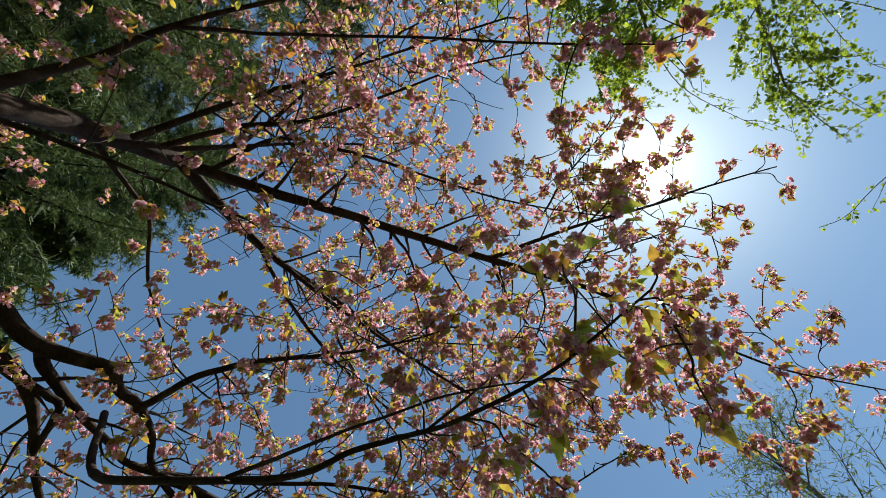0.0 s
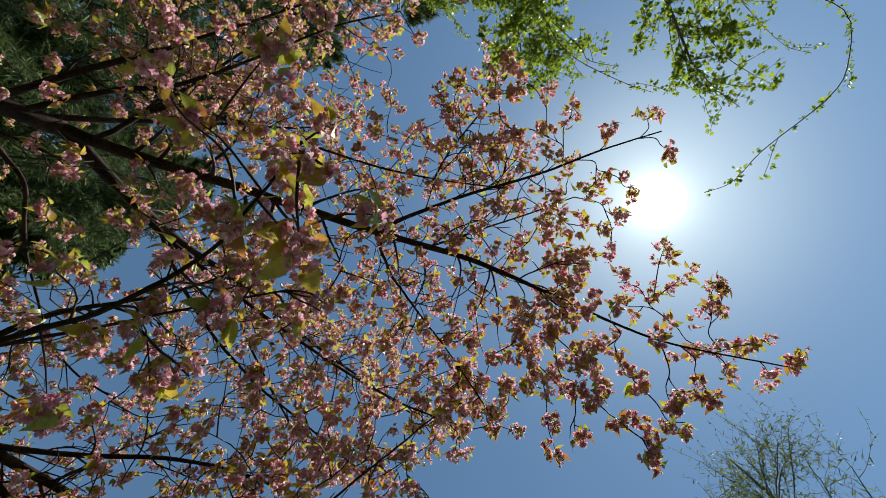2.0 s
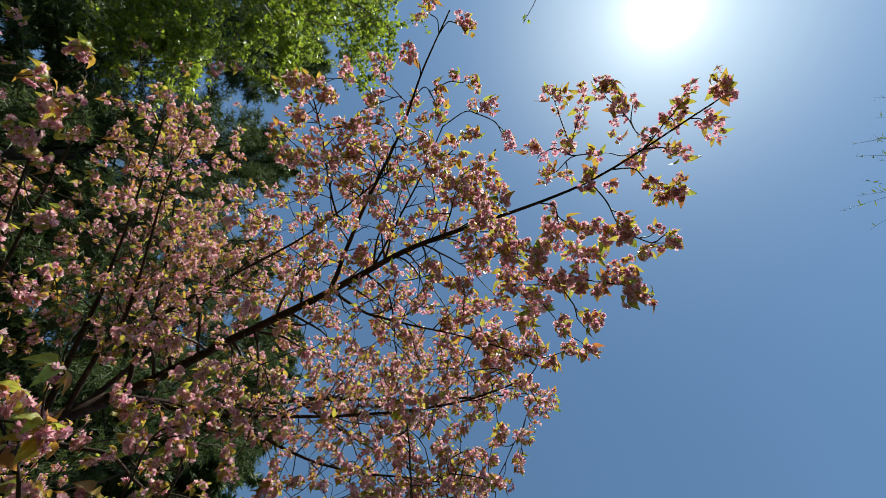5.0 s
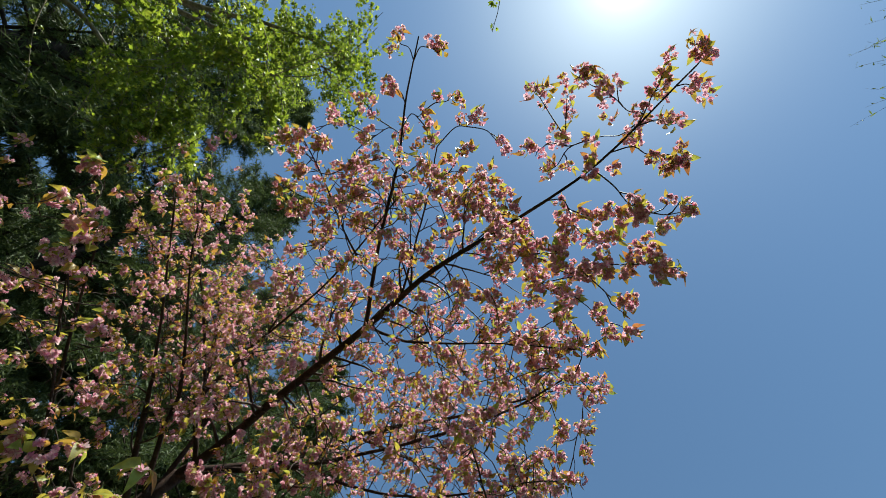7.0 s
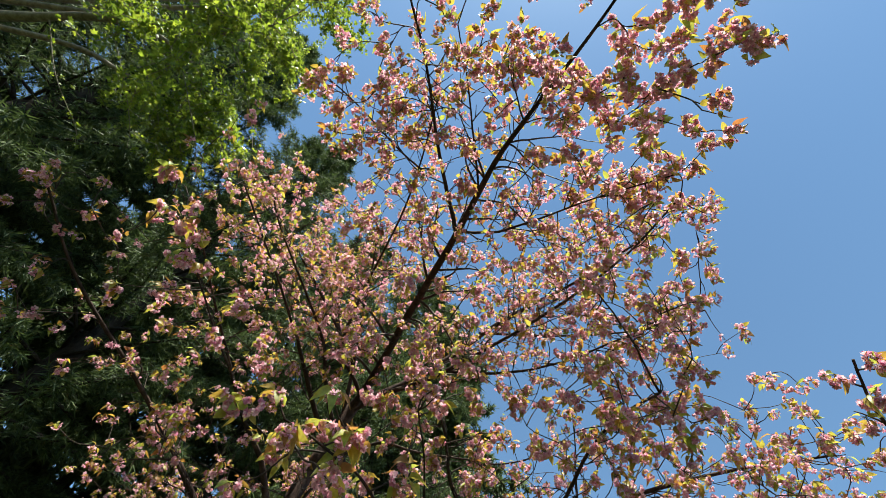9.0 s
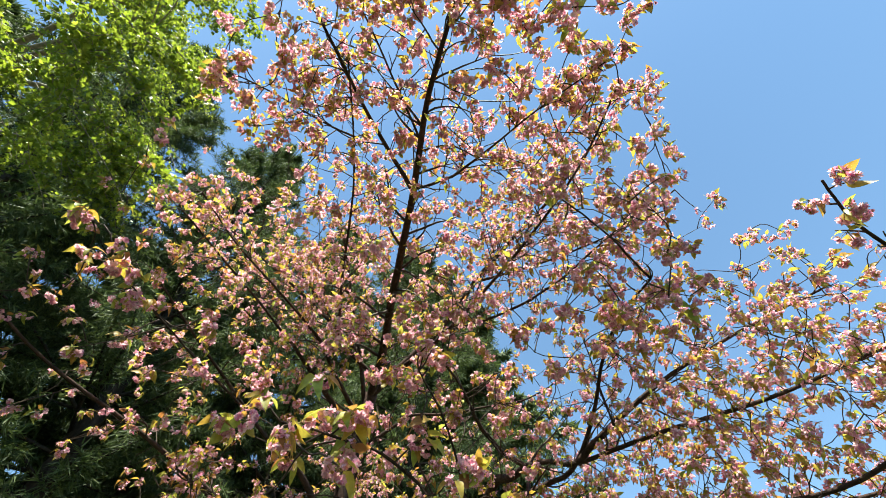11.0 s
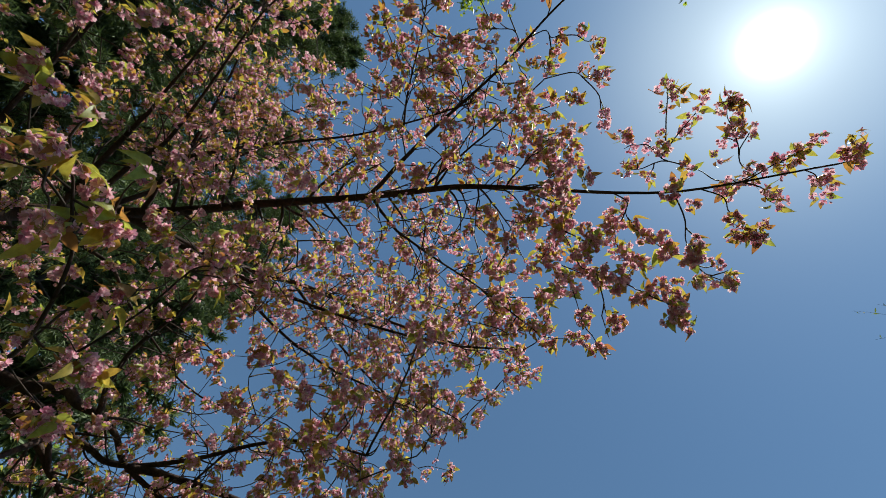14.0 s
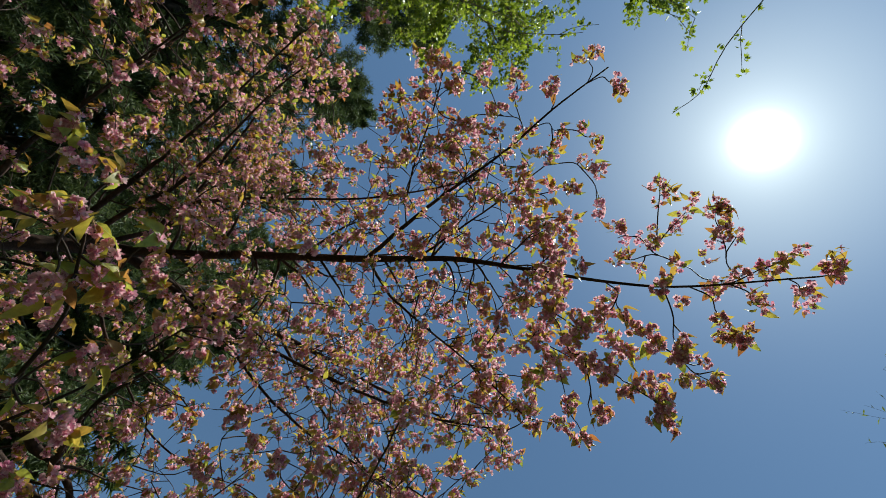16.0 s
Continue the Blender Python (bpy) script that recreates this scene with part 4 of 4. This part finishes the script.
def make_pine(x, y, height, width, low, seed, label, needles=NEEDLES):
    rng = np.random.default_rng(seed)
    tree = thing("pine_tree", x, y, label, "tree", "dark pines behind the cherry")
    s = Soup()
    stem = spline([(0, 0, -0.1), (0.1, 0.05, height * 0.35), (-0.05, 0.0, height * 0.7), (0, 0, height)], 40)
    s.tube(stem, np.linspace(0.19, 0.02, 40), 12, 0, 0.06)
    part("trunk", s.mesh("trunk", [PINE_BARK]), tree)
    green = Soup()
    z = low
    while z < height:
        f = (z - low) / (height - low)
        reach = width * (1 - f) ** 0.75 * (0.65 + 0.35 * min(1, f * 6)) + 0.25
        count = 5 if f < 0.8 else 4
        turn = rng.uniform(0, 6.283)
        for k in range(count):
            a = turn + 6.283 * k / count + rng.normal(0, 0.25)
            ln = reach * rng.uniform(0.75, 1.12)
            base = np.array((0, 0, z + rng.normal(0, 0.08)))
            line = branch_line(base, (math.cos(a), math.sin(a), 0.12 + 0.5 * f), ln, rng, 0.08, -0.035 * (1 - f), 8)
            wood = Soup()
            wood.tube(line, np.linspace(0.035 * (1 - 0.6 * f), 0.006, 8), 5)
            part("limb", wood.mesh("limb", [PINE_BARK]), tree)
            fine = spline(line, 22)
            for j in range(5, 22, 2 if needles is FAR_NEEDLES else 1):
                t = unit(fine[j] - fine[j - 1])
                for sgn in (-1, 1):
                    lat = np.array((-t[1], t[0], 0)) * sgn
                    sub = 0.42 * (1 - 0.55 * j / 22) * rng.uniform(0.5, 1.2) * min(1.0, 0.4 + ln * 0.35)
                    way = unit(t * 0.8 + lat + rng.normal(0, 0.25, 3))
                    for u in (0.25, 0.6, 0.95):
                        p = fine[j] + way * sub * u + np.array((0, 0, -0.06 * u))
                        r = np.array(Vector(way + np.array((0, 0, 0.25 - 0.5 * rng.random()))).to_track_quat("X", "Z").to_matrix())
                        scatter(green, needles, [p], [r], [rng.uniform(0.9, 1.4)], rng)
        z += rng.uniform(0.28, 0.44)
    part("crown", green.mesh("crown", [NEEDLE]), tree, "dark green long-needled sprays", "stuff")


make_pine(-0.1, 6.9, 14.4, 3.3, 4.8, 51, "tall dark green pine with long soft needles")
make_pine(-2.5, 6.2, 14.8, 3.2, 4.4, 52, "broad dark green pine with dense shaded crown")
make_pine(-4.3, 3.7, 15.5, 3.3, 1.6, 53, "broad dark green pine behind the green tree")
make_pine(-8.4, 3.2, 14.0, 3.0, 1.6, 55, "dark pine standing farther back among the others", FAR_NEEDLES)
make_pine(-1.5, 9.3, 13.0, 3.2, 3.6, 56, "dark pine closing the gap behind two others", FAR_NEEDLES)
make_pine(1.2, 9.1, 14.5, 3.3, 4.0, 59, "dark pine standing behind the tall one", FAR_NEEDLES)
make_pine(-5.2, 7.4, 14.0, 3.4, 1.0, 57, "broad shaded pine in the second row", FAR_NEEDLES)
make_pine(-7.8, 6.4, 14.5, 3.3, 1.0, 60, "dark pine deep in the second row", FAR_NEEDLES)
make_pine(-8.2, -0.6, 12.0, 3.2, 1.0, 58, "dense pine behind the green tree", FAR_NEEDLES)
make_pine(-5.6, 0.9, 15.0, 3.2, 1.6, 54, "tall shaded pine beside the green tree")


# ---- willow and farther trees ----
def make_sparse_tree(name, x, y, height, spread, leaf_mat, bark, seed, label, leaf_len, density, droop, low=0.35, arm=None, shoots=2):
    rng = np.random.default_rng(seed)
    tree = thing(name, x, y, label, "tree")
    s = Soup()
    stem = spline([(0, 0, -0.1), (0.15, -0.1, height * 0.3), (0.0, 0.1, height * 0.6), (0.1, 0, height * 0.92)], 30)
    s.tube(stem, np.linspace(0.22, 0.03, 30), 12, 0, 0.05)
    part("trunk", s.mesh("trunk", [bark]), tree)
    wood, leaf = Soup(), Soup()
    stock = []
    for k in range(6):
        v, f = leaf_shape(leaf_len, leaf_len * 0.26, 0.3, 0.25, rng, 2)
        stock.append((v, f, np.zeros(len(f), np.int32)))

    def dress(line, gap):
        along = np.cumsum(np.r_[0, np.linalg.norm(np.diff(line, axis=0), axis=1)])
        ds = np.arange(0.05, along[-1], gap)
        pts = np.stack([np.interp(ds, along, line[:, i]) for i in range(3)], -1)
        scatter(leaf, stock, pts, tumble(len(pts), 0.9, rng), rng.uniform(0.7, 1.3, len(pts)), rng)

    for k in range(int(height * 1.7)):
        f = rng.uniform(low, 0.98)
        base = np.array([np.interp(f * height * 0.92, stem[:, 2], stem[:, i]) for i in range(3)])
        a = rng.uniform(0, 6.283)
        ln = spread * (1.15 - f) * rng.uniform(0.7, 1.2)
        line = branch_line(base, (math.cos(a), math.sin(a), 0.9), ln, rng, 0.1, -0.02, 9)
        s = Soup()
        s.tube(line, np.linspace(0.05 * (1.2 - f), 0.008, 9), 6, 0, 0.05)
        part("limb", s.mesh("limb", [bark]), tree)
        fine = spline(line, 18)
        for j in range(4, 18):
            for _ in range(shoots):
                t = unit(fine[j] - fine[j - 1])
                shoot = branch_line(fine[j], t * 0.7 + rng.normal(0, 0.6, 3), rng.uniform(0.5, 1.3), rng, 0.14, droop, 7)
                wood.tube(shoot, np.linspace(0.008, 0.003, 7), 3)
                dress(shoot, density)
                for q in shoot[2::2]:
                    sub = branch_line(q, rng.normal(0, 0.7, 3) + t * 0.5, rng.uniform(0.2, 0.6), rng, 0.14, droop * 1.5, 4)
                    wood.tube(sub, np.linspace(0.004, 0.002, 4), 3)
                    dress(sub, density)
    if arm:
        line = spline(arm, 24)
        s = Soup()
        s.tube(line, np.linspace(0.03, 0.006, 24), 6, 0, 0.05)
        part("limb", s.mesh("limb", [bark]), tree)
        for _ in range(3):
            dress(line[8:] + rng.normal(0, 0.03, (16, 3)), density * 0.45)
        for j in range(8, 23):
            sub = branch_line(line[j], line[j] - line[j - 1] + rng.normal(0, 0.08, 3), rng.uniform(0.15, 0.4) * (1.3 - j / 24), rng, 0.14, 0.0, 5)
            wood.tube(sub, np.linspace(0.005, 0.002, 5), 3)
            dress(sub, density * 0.45)
    part("twiggery", wood.mesh("twiggery", [bark]), tree, "thin bare-looking twigs", "stuff")
    part("foliage", leaf.mesh("foliage", [leaf_mat]), tree, "sparse small young leaves", "stuff")


make_sparse_tree("willow_tree", 6.35, -9.05, 15.6, 4.8, WILLOW_LEAF, WILLOW_BARK, 61, "tall thin-leaved willow just coming into leaf", 0.13, 0.17, -0.05, shoots=1)
make_sparse_tree("elm_tree", 9.4, 1.5, 8.0, 2.2, GREEN_LEAF, WILLOW_BARK, 62, "slender young tree in sparse green leaf", 0.09, 0.16, -0.03, shoots=1, arm=[(0, 0.05, 6.2), (-0.2, -1.2, 7.0), (-0.61, -2.3, 7.5), (-1.83, -2.13, 7.52), (-2.89, -1.9, 7.49)])
make_sparse_tree("poplar_tree", 4.2, 13.5, 10.0, 3.2, FAR_LEAF, WILLOW_BARK, 63, "yellow-green tree beyond the pines", 0.19, 0.22, -0.02, 0.15)
